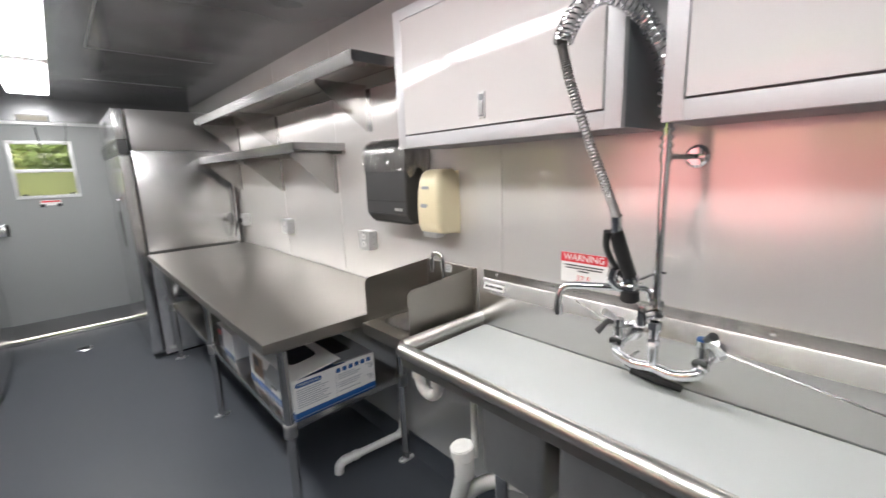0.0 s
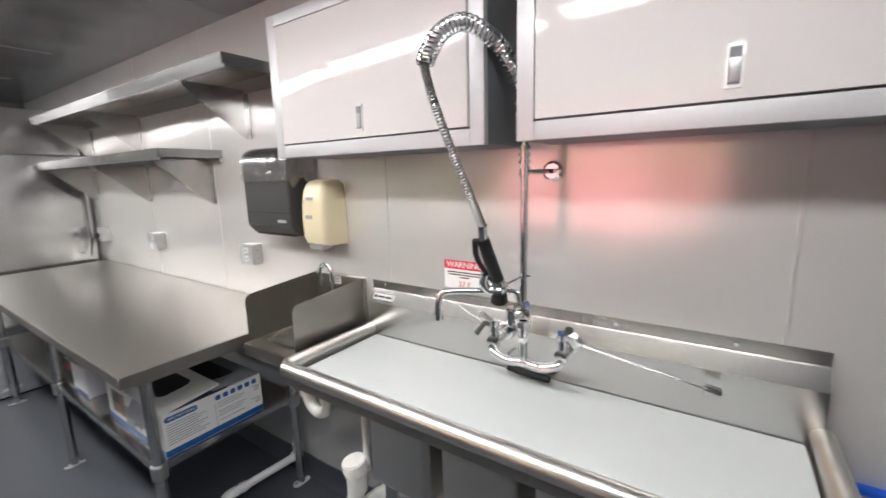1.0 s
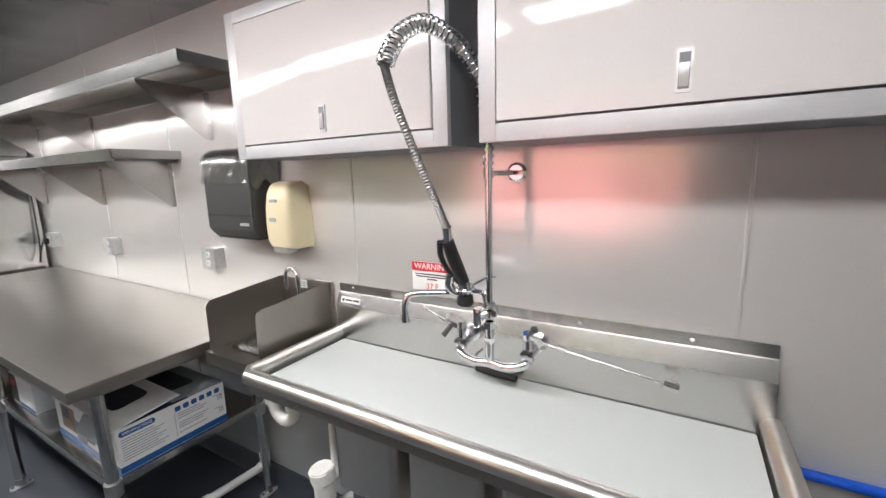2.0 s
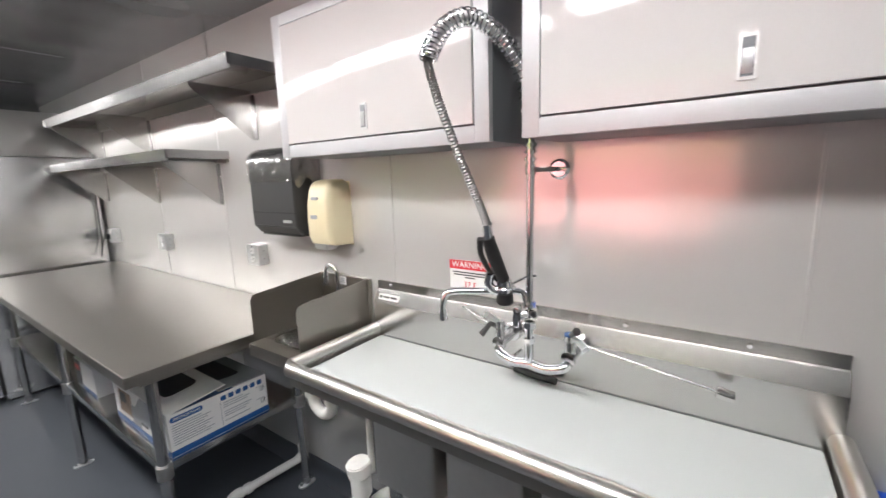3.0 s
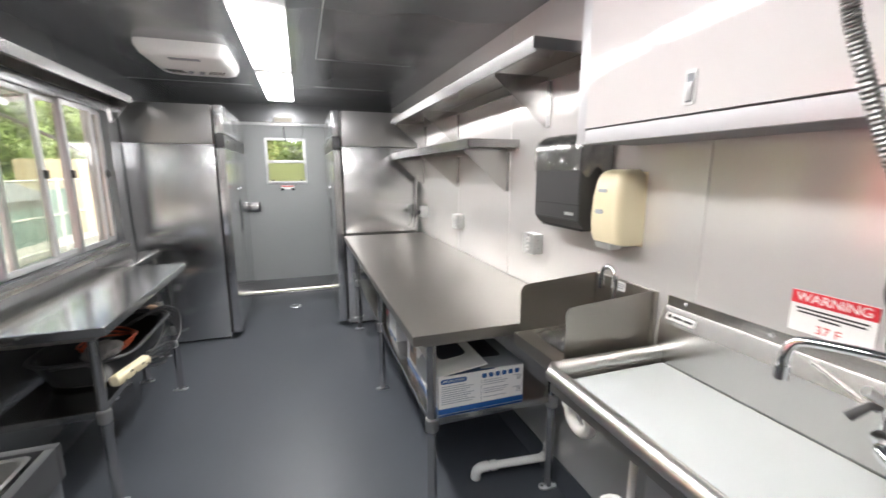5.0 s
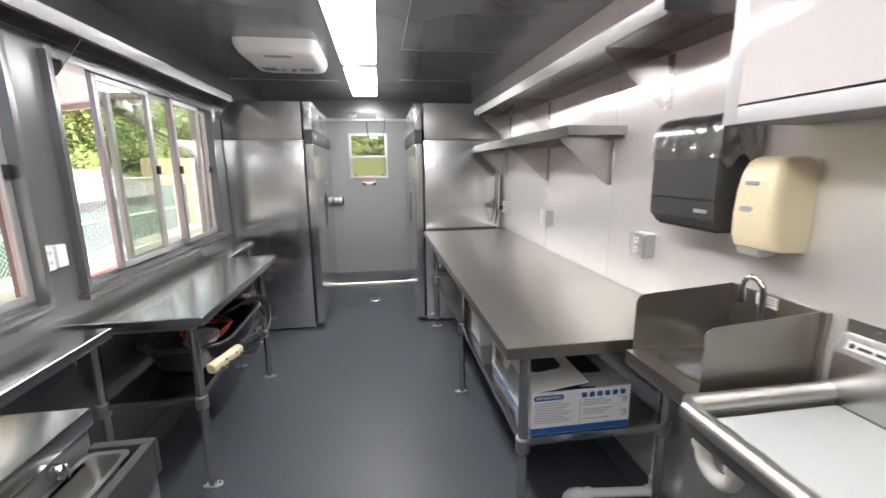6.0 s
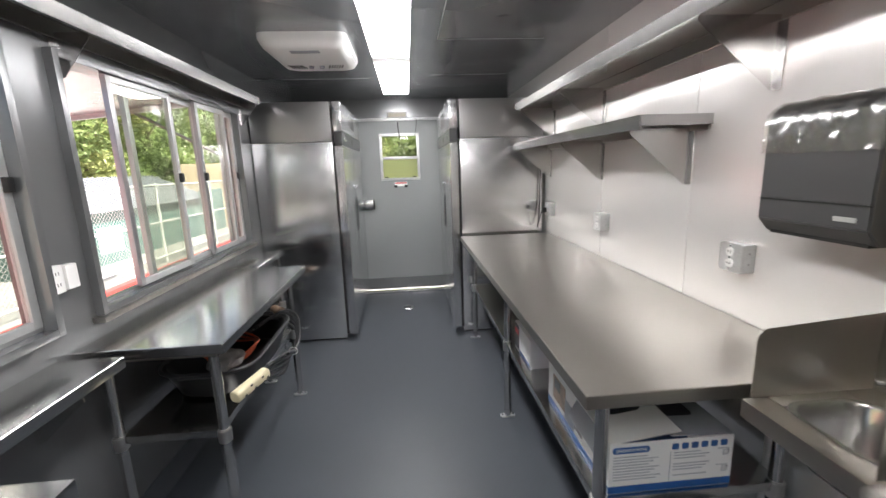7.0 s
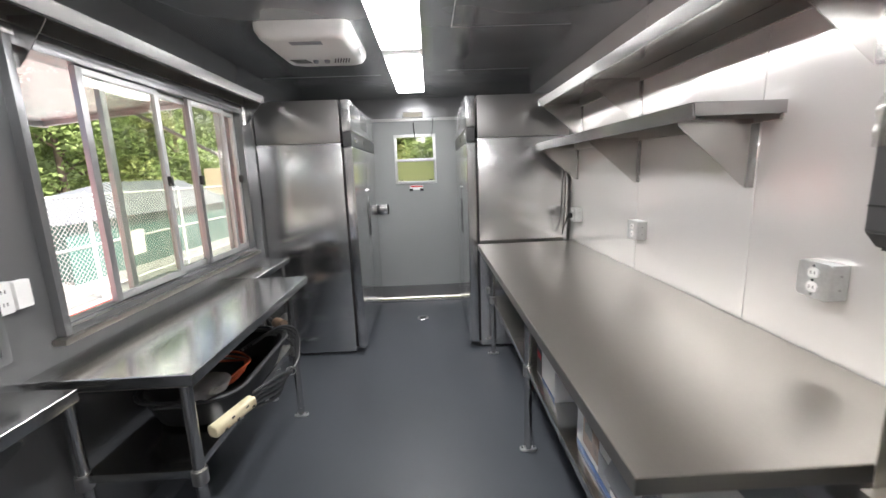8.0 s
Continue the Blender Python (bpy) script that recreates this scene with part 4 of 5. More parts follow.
# a creased side flap hanging out towards the aisle
fl = prism([(0, 0), (-0.030, -0.055), (-0.034, -0.054), (-0.002, 0.004)], "y", by0 + 0.02, by0 + 0.25)
flap = part("hanging_flap", turned(fl, Matrix.Translation((bx0, 0, bz1))), INK, ct, "grey inside of a bent side flap")
part("photo_print", box(bx0 - 0.0018, bx0 - 0.0012, by1 - 0.14, by1 - 0.075, bz1 - 0.075, bz1 - 0.028), CARD_DARK, ct, "dark print")
part("photo_print", box(bx0 - 0.0016, bx0 - 0.0008, by0 + 0.27, by0 + 0.36, bz0 + 0.03, bz1 - 0.06), INK, ct)
part("divider", box(bx0 + 0.196, bx0 + 0.198, yf + 0.0004, by0 - 0.0002, bz0 + 0.03, bz1 - 0.04), INK, ct)
ct = thing("small_carton", (0.85, 2.78, 0.487), "small white carton with dark and red printed end", "carton", moved=(-0.004, -0.045, 0.008))
part("sides", box(0.775, 1.0, 2.63, 2.93, 0.488, 0.64, 0.002), CARD_WHITE, ct)
part("end_print", box(0.7735, 0.7755, 2.84, 2.925, 0.495, 0.635), CARD_DARK, ct)
part("red_patch", box(0.7728, 0.7736, 2.85, 2.915, 0.58, 0.61), RED, ct)
part("blue_band", box(0.7735, 0.7755, 2.635, 2.83, 0.492, 0.505), CARD_BLUE, ct)

# ---- pipes under the sinks ----
pv = thing("hand_sink_trap", (1.2, 1.40, 0.6), "white plastic trap and waste pipe under the hand sink", "pipe")
part("tailpiece", tube(smooth_path([(1.205, 1.438, 0.77), (1.19, 1.42, 0.755), (1.12, 1.33, 0.80), (1.10, 1.315, 0.79)], 5), 0.017, 12), PVC, pv)
part("trap_bend", tube(smooth_path([(1.10, 1.315, 0.80), (1.10, 1.315, 0.745), (1.10, 1.302, 0.702), (1.10, 1.26, 0.682), (1.10, 1.218, 0.702), (1.10, 1.205, 0.745), (1.10, 1.205, 0.785)], 6), 0.021, 14), PVC, pv)
for y in (1.315, 1.205):
    part("slip_nut", cyl((1.10, y, 0.738), (1.10, y, 0.775), 0.029, seg=12, bevel=0.003), PVC, pv)
part("wall_arm", tube(smooth_path([(1.10, 1.205, 0.775), (1.12, 1.204, 0.815), (1.17, 1.203, 0.825), (XR - 0.002, 1.20, 0.825)], 6), 0.019, 12), PVC, pv)
pv = thing("waste_pipe", (1.2, 1.75, 0), "white plastic waste pipe running down to the floor", "pipe")
part("drop_pipe", cyl((1.382, 1.835, 0.86), (1.382, 1.835, 0.14), 0.0195, seg=16), PVC, pv)
part("elbow", tube(smooth_path([(1.382, 1.835, 0.17), (1.380, 1.836, 0.115), (1.355, 1.842, 0.095)], 6), 0.025, 14), PVC, pv)
part("sloping_pipe", cyl((1.362, 1.840, 0.097), (1.06, 1.915, 0.062), 0.0195, seg=16), PVC, pv)
part("elbow", tube(smooth_path([(1.085, 1.909, 0.065), (1.05, 1.917, 0.06), (1.028, 1.923, 0.04), (1.022, 1.925, 0.0)], 6), 0.025, 14), PVC, pv)
part("coupling", cyl((1.125, 1.899, 0.070), (1.095, 1.906, 0.066), 0.0255, seg=16), PVC, pv)
pv = thing("sink_drain_pipe", (1.13, 1.1, 0), "white plastic drain pipes with a round cleanout cap", "pipe")
part("cleanout_cap", cyl((1.085, 1.065, 0.525), (1.08, 1.07, 0.572), 0.044, seg=10, bevel=0.004), PVC, pv)
part("cleanout_neck", cyl((1.09, 1.07, 0.45), (1.085, 1.065, 0.525), 0.036, seg=18), PVC, pv)
part("bend", tube(smooth_path([(1.09, 1.07, 0.46), (1.095, 1.10, 0.36), (1.12, 1.15, 0.24), (1.14, 1.18, 0.13), (1.14, 1.18, 0.0)], 6), 0.030, 14), PVC, pv)
part("side_branch", tube(smooth_path([(1.14, 1.16, 0.20), (1.14, 1.07, 0.36), (1.15, 0.95, 0.46), (1.15, 0.77, 0.52), (1.15, 0.50, 0.535), (1.15, 0.27, 0.545)], 6), 0.026, 12), PVC, pv)
part("vent_pipe", cyl((1.12, 1.045, 0.52), (1.12, 1.045, 0.862), 0.012, seg=12), PVC, pv)
solid("water_pipe", tube([(XR - 0.014, y, 0.815) for y in (-0.19, -0.6, -1.0, -1.5)], 0.013, 12), BLUE_PIPE, "blue plastic water pipe along the wall", "pipe")

# ---- ceiling ventilator unit ----
ac = thing("ceiling_air_unit", (-0.4, 3.55, H), "white plastic ceiling air conditioner with grilles", "air conditioner", moved=(0.02, 0.085, 0))
bm = bmesh.new()
rings = []
for z, off, sh in ((H, 0.0, 0), (H - 0.03, 0.0, 0), (H - 0.07, 0.02, 0.01), (H - 0.085, 0.05, 0.02)):
    rings.append([bm.verts.new((u, v, z)) for u, v in rounded(-0.65 + off * (1.5 if off > 0.03 else 1), -0.14 - off, 3.20 + off, 3.86 - off - sh, 0.055, 6)])
for p, q in zip(rings, rings[1:]):
    for i in range(len(p)):
        bm.faces.new((p[i], q[i], q[(i + 1) % len(p)], p[(i + 1) % len(p)]))
bm.faces.new(rings[-1])
bm.faces.new(rings[0][::-1])
bmesh.ops.recalc_face_normals(bm, faces=bm.faces[:])
shell = part("shroud", bm, WHITE_PLASTIC, ac)
part("display_recess", box(-0.48, -0.31, 3.27, 3.32, H - 0.0885, H - 0.084, 0.002), INK, ac, "grey control recess")
for s in (-1, 1):
    for k in range(6):
        x = -0.40 + s * (0.085 + 0.017 * k)
        part("grille_slot", turned(box(-0.004, 0.004, -0.045, 0.045, -0.0015, 0.0015), Matrix.Translation((x, 3.66, H - 0.0858)) @ Matrix.Rotation(radians(14 * s), 4, "Z")), INK_BLACK, shell)
for s in (-1, 1):
    part("knob", cyl((-0.40 + s * 0.035, 3.65, H - 0.085), (-0.40 + s * 0.035, 3.65, H - 0.10), 0.018, 0.014, 20), INK, ac)
part("air_outlet", turned(cyl((0, 0, -0.004), (0, 0, 0.006), 0.045, seg=28), Matrix.Translation((-0.147, 3.58, H - 0.048)) @ Matrix.Rotation(radians(66), 4, "Y")), WHITE_PLASTIC, ac)
part("outlet_ring", turned(cyl((0, 0, 0.006), (0, 0, 0.008), 0.036, seg=28), Matrix.Translation((-0.147, 3.58, H - 0.048)) @ Matrix.Rotation(radians(66), 4, "Y")), INK, ac)

# ---- door fittings, drain, header lamp ----
dr = thing("floor_drain", (0.137, 5.095, 0), "round chrome floor drain cover", "drain")
part("ring", cyl((0.137, 5.095, 0.0005), (0.137, 5.095, 0.006), 0.062, 0.056, 28), CHROME, dr)
part("grate", cyl((0.137, 5.095, 0.006), (0.137, 5.095, 0.0075), 0.038, seg=20), BLACK_PLASTIC, dr)
lk = thing("door_lock", (-0.29, Y1, 1.10), "chrome paddle lock on the rear door", "lock")
part("plate", box(-0.36, -0.23, Y1 - 0.012, Y1 + 0.011, 1.05, 1.16, 0.004), CHROME, lk)
part("paddle", box(-0.33, -0.20, Y1 - 0.045, Y1 - 0.014, 1.08, 1.135, 0.008), STEEL, lk)
part("bolt_bar", box(-0.225, -0.205, Y1 - 0.05, Y1 - 0.012, 1.05, 1.165, 0.004), BLACK_PLASTIC, lk)
nt = thing("door_notice", (0.12, Y1, 1.30), "small white and red notice under the door window", "sign", moved=(-0.02, 0, 0.03))
part("plate", box(0.06, 0.21, Y1 + 0.008, Y1 + 0.0115, 1.285, 1.335), CARD_WHITE, nt)
part("red_bar", box(0.065, 0.205, Y1 + 0.006, Y1 + 0.008, 1.315, 1.33), RED, nt)
for x in (0.075, 0.195):
    part("latch", box(x - 0.02, x + 0.02, Y1 - 0.004, Y1 + 0.007, 1.27, 1.30, 0.004), BLACK_PLASTIC, nt)
st = thing("door_stay", (0.12, Y1, 2.0), "thin black door stay cord hanging from the header", "door stay")
part("cord", tube(smooth_path([(0.112, Y1 - 0.01, 2.05), (0.115, Y1 - 0.02, 1.97), (0.13, Y1 - 0.012, 1.86)], 5), 0.006, 8), RUBBER, st)
part("wire", tube(smooth_path([(0.33, Y1 - 0.008, 2.12), (0.325, Y1 - 0.015, 2.0), (0.30, Y1 - 0.01, 1.88)], 5), 0.003, 6), RUBBER, st)
hl = thing("header_lamp", (0.1, Y1, 2.14), "small lit lamp above the rear door", "lamp")
part("housing", box(0.0, 0.22, Y1 - 0.035, Y1 - 0.001, 2.10, 2.16, 0.006), ALU_DARK, hl)
part("lens", box(0.01, 0.21, Y1 - 0.041, Y1 - 0.0355, 2.108, 2.152, 0.002), glow("warm_lit_lens", (1.0, 0.93, 0.75), 0.08, 0.25), hl, "warm glowing lens")

# ---- sliding serving windows ----
def serving_window(name, y0, y1, z0, z1, stiles, label):
    t = thing(name, (XL, (y0 + y1) / 2, z0), label, "window", kind="structure")
    xo, xi = XL - T - 0.01, XL + 0.033
    for a in ((y0, y0 + 0.028, z0, z1), (y1 - 0.028, y1, z0, z1), (y0 + 0.028, y1 - 0.028, z0, z0 + 0.028), (y0 + 0.028, y1 - 0.028, z1 - 0.028, z1)):
        part("window_frame", box(xo, xi, a[0], a[1], a[2], a[3], 0.002), WALL_GREY, t)
    part("track", box(XL - 0.035, XL - 0.015, y0 + 0.028, y1 - 0.028, z0 + 0.028, z0 + 0.042), ALU_DARK, t)
    for a, b, x, dark, catch in stiles:
        s = part("sash", box(x - 0.012, x + 0.012, a, a + 0.032, z0 + 0.042, z1 - 0.03, 0.002), ALU_DARK if dark else ALU, t)
        part("stile", box(x - 0.012, x + 0.012, b - 0.032, b, z0 + 0.042, z1 - 0.03, 0.002), ALU, s)
        part("rail", box(x - 0.011, x + 0.011, a + 0.032, b - 0.032, z0 + 0.042, z0 + 0.07, 0.002), ALU, s)
        part("rail", box(x - 0.011, x + 0.011, a + 0.032, b - 0.032, z1 - 0.058, z1 - 0.03, 0.002), ALU, s)
        p = part("pane", box(x - 0.002, x + 0.002, a + 0.032, b - 0.032, z0 + 0.07, z1 - 0.058), PANE, s)
        p.visible_shadow = False
        if catch:
            c = b - 0.030 if catch == "b" else a + 0.004
            part("catch", box(x + 0.012, x + 0.030, c, c + 0.024, 1.485, 1.535, 0.003), BLACK_PLASTIC, s)
    return t


serving_window("window_1", 2.375, 4.03, 0.98, 1.985, ((2.655, 3.14, XL + 0.005, True, "b"), (2.80, 3.46, XL - 0.025, False, ""), (3.40, 3.80, XL + 0.005, True, "a"), (3.77, 4.00, XL - 0.025, False, "b")), "serving window with white sliding sashes, one bay slid open")
serving_window("window_2", 0.0, 2.185, 0.98, 1.985, ((1.77, 2.157, XL - 0.025, False, "b"), (0.03, 0.50, XL - 0.025, False, "")), "serving window with white sliding sashes pushed aside")
part("sill", box(XL + 0.001, XL + 0.05, 2.35, 4.05, 0.957, 0.978, 0.003), STEEL_Y, bpy.data.objects["window_1"])

# ---- griddle counter with a pan rail ----
gr = thing("griddle_counter", (-0.8, 1.1, 0), "steel griddle counter with a front pan rail", "griddle", moved=(-0.02, 0.025, -0.012))
part("cabinet", box(-1.15, -0.503, 0.55, 1.462, 0.10, 0.80, 0.006), CAB_SIDE, gr)
part("front_cabinet", box(-0.503, -0.36, 0.55, 1.462, 0.10, 0.735, 0.006), CAB_SIDE, gr)
part("griddle_top", box(-1.15, -0.49, 0.55, 1.465, 0.885, 0.932, 0.006), STEEL_BRIGHT, gr)
part("front_panel", box(-0.53, -0.50, 0.56, 1.455, 0.80, 0.885), ALU_DARK, gr)
part("back_box", box(-1.14, -0.53, 0.56, 1.455, 0.80, 0.885), ALU_DARK, gr)
for y in (1.33, 0.98, 0.66):
    k = part("knob", cyl((-0.50, y, 0.855), (-0.472, y, 0.855), 0.020, 0.017, 16, 0.003), CHROME, gr, "chrome control knob")
    part("knob_bar", box(-0.478, -0.464, y - 0.004, y + 0.004, 0.838, 0.872, 0.002), CHROME, k)
part("pan_rail", box(-0.498, -0.348, 0.55, 0.575, 0.735, 0.832, 0.003), DARK_PLASTIC, gr)
part("pan_rail", box(-0.498, -0.348, 1.44, 1.465, 0.735, 0.832, 0.003), DARK_PLASTIC, gr)
part("pan_rail", box(-0.372, -0.348, 0.575, 1.44, 0.735, 0.832, 0.003), DARK_PLASTIC, gr)
part("pan", basin(-0.474, -0.392, 0.60, 1.408, 0.834, 0.075, 0.02), STEEL_SATIN, gr, "polished steel pan")
for x, y in ((-1.1, 0.6), (-0.42, 0.6), (-1.1, 1.41), (-0.42, 1.41)):
    part("leg", cyl((x, y, 0.0), (x, y, 0.10), 0.022), STEEL, gr)

# ---- tub of cords under the prep table ----
tub = thing("storage_tub", (-0.8, 2.75, 0.5), "black plastic tub with cords on the table shelf", "tub", moved=(-0.005, 0.06, -0.022))
bm = bmesh.new()
rings = []
for off, z in ((0.07, 0.502), (0.04, 0.52), (0.0, 0.645), (-0.012, 0.65), (-0.012, 0.66), (0.008, 0.655), (0.05, 0.53), (0.08, 0.515)):
    rings.append([bm.verts.new((u, v, z)) for u, v in rounded(-1.0 + off, -0.575 - off, 2.45 + off, 3.2 - off, 0.14, 6)])
for p, q in zip(rings, rings[1:]):
    for i in range(len(p)):
        bm.faces.new((p[i], p[(i + 1) % len(p)], q[(i + 1) % len(p)], q[i]))
bm.faces.new(rings[0][::-1])
bm.faces.new(rings[-1])
bmesh.ops.recalc_face_normals(bm, faces=bm.faces[:])
part("tub_body", bm, BLACK_PLASTIC, tub)
part("rim", tube([(u, v, 0.656) for u, v in rounded(-1.01, -0.565, 2.44, 3.21, 0.14, 6)] + [(-0.565, 3.07, 0.656)], 0.009, 8), DARK_PLASTIC, tub)
for y in (2.425, 3.225):
    part("handle", tube(smooth_path([(-0.85, y, 0.645), (-0.84, y + (0.02 if y > 3 else -0.02), 0.66), (-0.72, y + (0.02 if y > 3 else -0.02), 0.66), (-0.71, y, 0.645)], 5), 0.008, 8), DARK_PLASTIC, tub)
oc = thing("orange_cord", (-0.76, 2.7, 0.64), "coiled orange extension cord in the black tub", "cord", moved=(-0.005, 0.06, -0.022))
rnd = random.Random(2)
for k in range(3):
    pts = []
    for i in range(25):
        a = 2 * math.pi * i / 24
        pts.append((-0.74 + (0.10 + 0.008 * k) * math.cos(a) + 0.006 * rnd.random(), 2.70 + (0.15 + 0.01 * k) * math.sin(a), 0.650 + 0.011 * k + 0.01 * math.sin(3 * a + k)))
    part("coil", tube(pts, 0.0055, 8), ORANGE, oc)
bm = bmesh.new()
bmesh.ops.create_icosphere(bm, subdivisions=4, radius=1.0)
for v in bm.verts:
    f = 1 + 0.18 * noise.noise(v.co * 2.3) + 0.07 * noise.noise(v.co * 6)
    v.co = Vector((-0.705 + 0.075 * v.co.x * f, 2.59 + 0.10 * v.co.y * f, 0.653 + 0.04 * v.co.z * f))
solid("cloth", bm, GREY_BAG, "crumpled grey cloth lying in the tub", "cloth")
pb = thing("power_box", (-0.56, 2.42, 0.6), "cream power connector with a bundle of black cables", "connector", moved=(-0.005, 0.06, -0.022))
d0, d1 = Vector((-0.592, 2.325, 0.592)), Vector((-0.515, 2.515, 0.612))
fr = (d1 - d0).to_track_quat("Y", "Z").to_matrix().to_4x4()
body = part("connector_body", turned(prism(rounded(-0.025, 0.025, -0.025, 0.025, 0.016), "y", -0.10, 0.10, 0.003), Matrix.Translation((d0 + d1) / 2) @ fr), CREAM, pb)
for u, w in ((-0.06, -0.012), (-0.02, 0.012), (0.0, -0.012), (0.05, 0.008), (0.08, -0.01)):
    part("mark", turned(box(-0.0255, 0.0255, u - 0.007, u + 0.007, w - 0.004, w + 0.004), Matrix.Translation((d0 + d1) / 2) @ fr), INK_BLACK, body)
# Cables are paler than RUBBER: their gloss is put into the colour.
for k in range(5):
    o = (k - 2) * 0.019
    part("cable", tube(smooth_path([d1 + Vector((0.3 * o, -0.01, o)), (-0.505 + 0.4 * o, 2.76, 0.538 + 1.5 * o), (-0.53 + 0.4 * o, 2.95, 0.492 + 0.6 * o), (-0.545 + 0.3 * o, 3.05, 0.472 + 0.3 * o), (-0.54 + 0.3 * o, 3.16, 0.50 + 0.6 * o), (-0.565 + 0.4 * o, 3.22, 0.60 + o), (-0.64 + o, 3.12, 0.685 + 0.6 * o), (-0.72 + o, 2.92, 0.67 + 0.5 * o)], 8), 0.0072, 8), DARK_PLASTIC, pb, "black rubber cable")
part("tie", tube([(-0.545 + 0.026 * math.cos(a), 3.05, 0.472 + 0.024 * math.sin(a)) for a in (2 * math.pi * k / 16 for k in range(17))], 0.002, 6), WHITE_PLASTIC, pb)
pg = thing("cable_plug", (-0.78, 3.75, 0.5), "dark brown round cable plug on the shelf end", "plug", moved=(-0.015, 0.08, -0.022))
part("plug_body", cyl((-0.84, 3.66, 0.535), (-0.76, 3.60, 0.535), 0.035, 0.032, 20, 0.006), CARD_BROWN, pg)
part("tail", tube(smooth_path([(-0.84, 3.66, 0.535), (-0.92, 3.75, 0.53), (-1.0, 3.9, 0.51)], 6), 0.010, 8), RUBBER, pg)

# ---- outside ----
GZ = -0.75
CONCRETE = material("grey_concrete", (0.25, 0.25, 0.245), 0.9, 0.0, 30, (1, 1, 1), 0.12, 0.05, 0.1, 0.4)
KERB_RED = material("red_kerb_paint", (0.50, 0.05, 0.045), 0.6, 0.0, 30, (1, 1, 1), 0.15, 0.08, 0.05, 3)
GREEN_WALL = material("dark_green_cladding", (0.035, 0.10, 0.085), 0.6, 0.0, 20, (1, 1, 1), 0.15, 0.08, 0.03, 1)
ROOF = material("grey_corrugated_roof", (0.16, 0.175, 0.20), 0.5, 0.3, 20, (1, 1, 1), 0.12, 0.08, 0.03, 1)
WIRE = material("galvanised_wire", (0.62, 0.63, 0.63), 0.5, 0.2, 30, (1, 1, 1), 0.08, 0.05, 0.0, 2)
CREAM_WALL = material("cream_render", (0.62, 0.52, 0.36), 0.85, 0.0, 40, (1, 1, 1), 0.1, 0.05, 0.05, 0.8)
# Red chosen for the pink it reflects onto the off-white wall panels.
WALL_TINT_RED = material("wall_tint_red", (0.60, 0.26, 0.27), 0.25, 0.0, 30, (1, 1, 1), 0.04, 0.05, 0.0, 1, 0.6)
AWN_GREY = material("bright_awning_sheet", (0.62, 0.63, 0.64), 0.25, 0.7, 60, (1, 1, 1), 0.06, 0.06, 0.01, 3)
TEAL = material("teal_screen_cloth", (0.045, 0.125, 0.11), 0.8, 0.0, 30, (1, 1, 1), 0.15, 0.05, 0.03, 1)
BARK = material("bark", (0.13, 0.10, 0.075), 0.9, 0.0, 25, (1, 1, 0.3), 0.3, 0.05, 0.3, 3)


def leaf_material(name, base):
    m = material(name, base, 0.55, 0.0, 3, (1, 1, 1), 0.35, 0.08, 0.0, 0.8)
    m.node_tree.nodes["Principled BSDF"].inputs["Transmission Weight"].default_value = 0.0
    return m


LEAF = leaf_material("leaf_green", (0.15, 0.21, 0.06))
LEAF_B = leaf_material("leaf_yellow_green", (0.23, 0.26, 0.08))
solid("ground", box(-400, 400, -400, 400, GZ - 0.2, GZ), CONCRETE, "grey concrete yard outside", "ground", "structure")
kerb = solid("kerb", box(-5.85, -5.65, -6, 24, GZ + 0.001, GZ + 0.12, 0.02), KERB_RED, "red painted kerb along the fence", "kerb", "structure")

fence = thing("fence", (-6.4, 8, GZ), "chain-link fence with white rails and posts", "fence")
for k in range(9):
    y = 0.19 + 3.0 * k
    post = part("post", cyl((-6.4, y, GZ), (-6.4, y, 1.34), 0.035, seg=12), WIRE, fence)
    part("cap", cyl((-6.4, y, 1.34), (-6.4, y, 1.38), 0.04, 0.012, 12), WIRE, post)
for z in (1.30, 0.33, -0.57):
    part("rail", cyl((-6.4, 0.19, z), (-6.4, 24.19, z), 0.025, seg=10), WIRE, fence)
verts, faces = [], []
step, w, z0, z1, ya, yb = 0.10, 0.0032, -0.57, 1.30, 0.19, 24.19
rise = z1 - z0
for s in (-1, 1):
    k = ya - rise
    while k < yb:
        a, b = (k, k + rise) if s > 0 else (k + rise, k)
        za, zb = z0, z1
        lo, hi = min(a, b), max(a, b)
        if lo >= ya and hi <= yb:
            n = len(verts)
            x = -6.4 + s * 0.003
            verts += [(x, a - w, za), (x, a + w, za), (x, b + w, zb), (x, b - w, zb), (x + 0.004, a - w, za), (x + 0.004, a + w, za), (x + 0.004, b + w, zb), (x + 0.004, b - w, zb)]
            faces += [(n, n + 1, n + 2, n + 3), (n + 4, n + 7, n + 6, n + 5), (n, n + 3, n + 7, n + 4), (n + 1, n + 5, n + 6, n + 2)]
        k += step
me = bpy.data.meshes.new("wire_mesh")
me.from_pydata([(x + 6.4, y - 8, z - GZ) for x, y, z in verts], [], faces)
me.materials.append(WIRE)
mesh = new("wire_mesh", me)
mesh.parent = fence
tagged(mesh, "diamond wire mesh", kind="stuff")
part("notice", box(-6.385, -6.38, 9.87, 10.62, -0.08, 0.47), CARD_WHITE, fence, "blank white notice board")

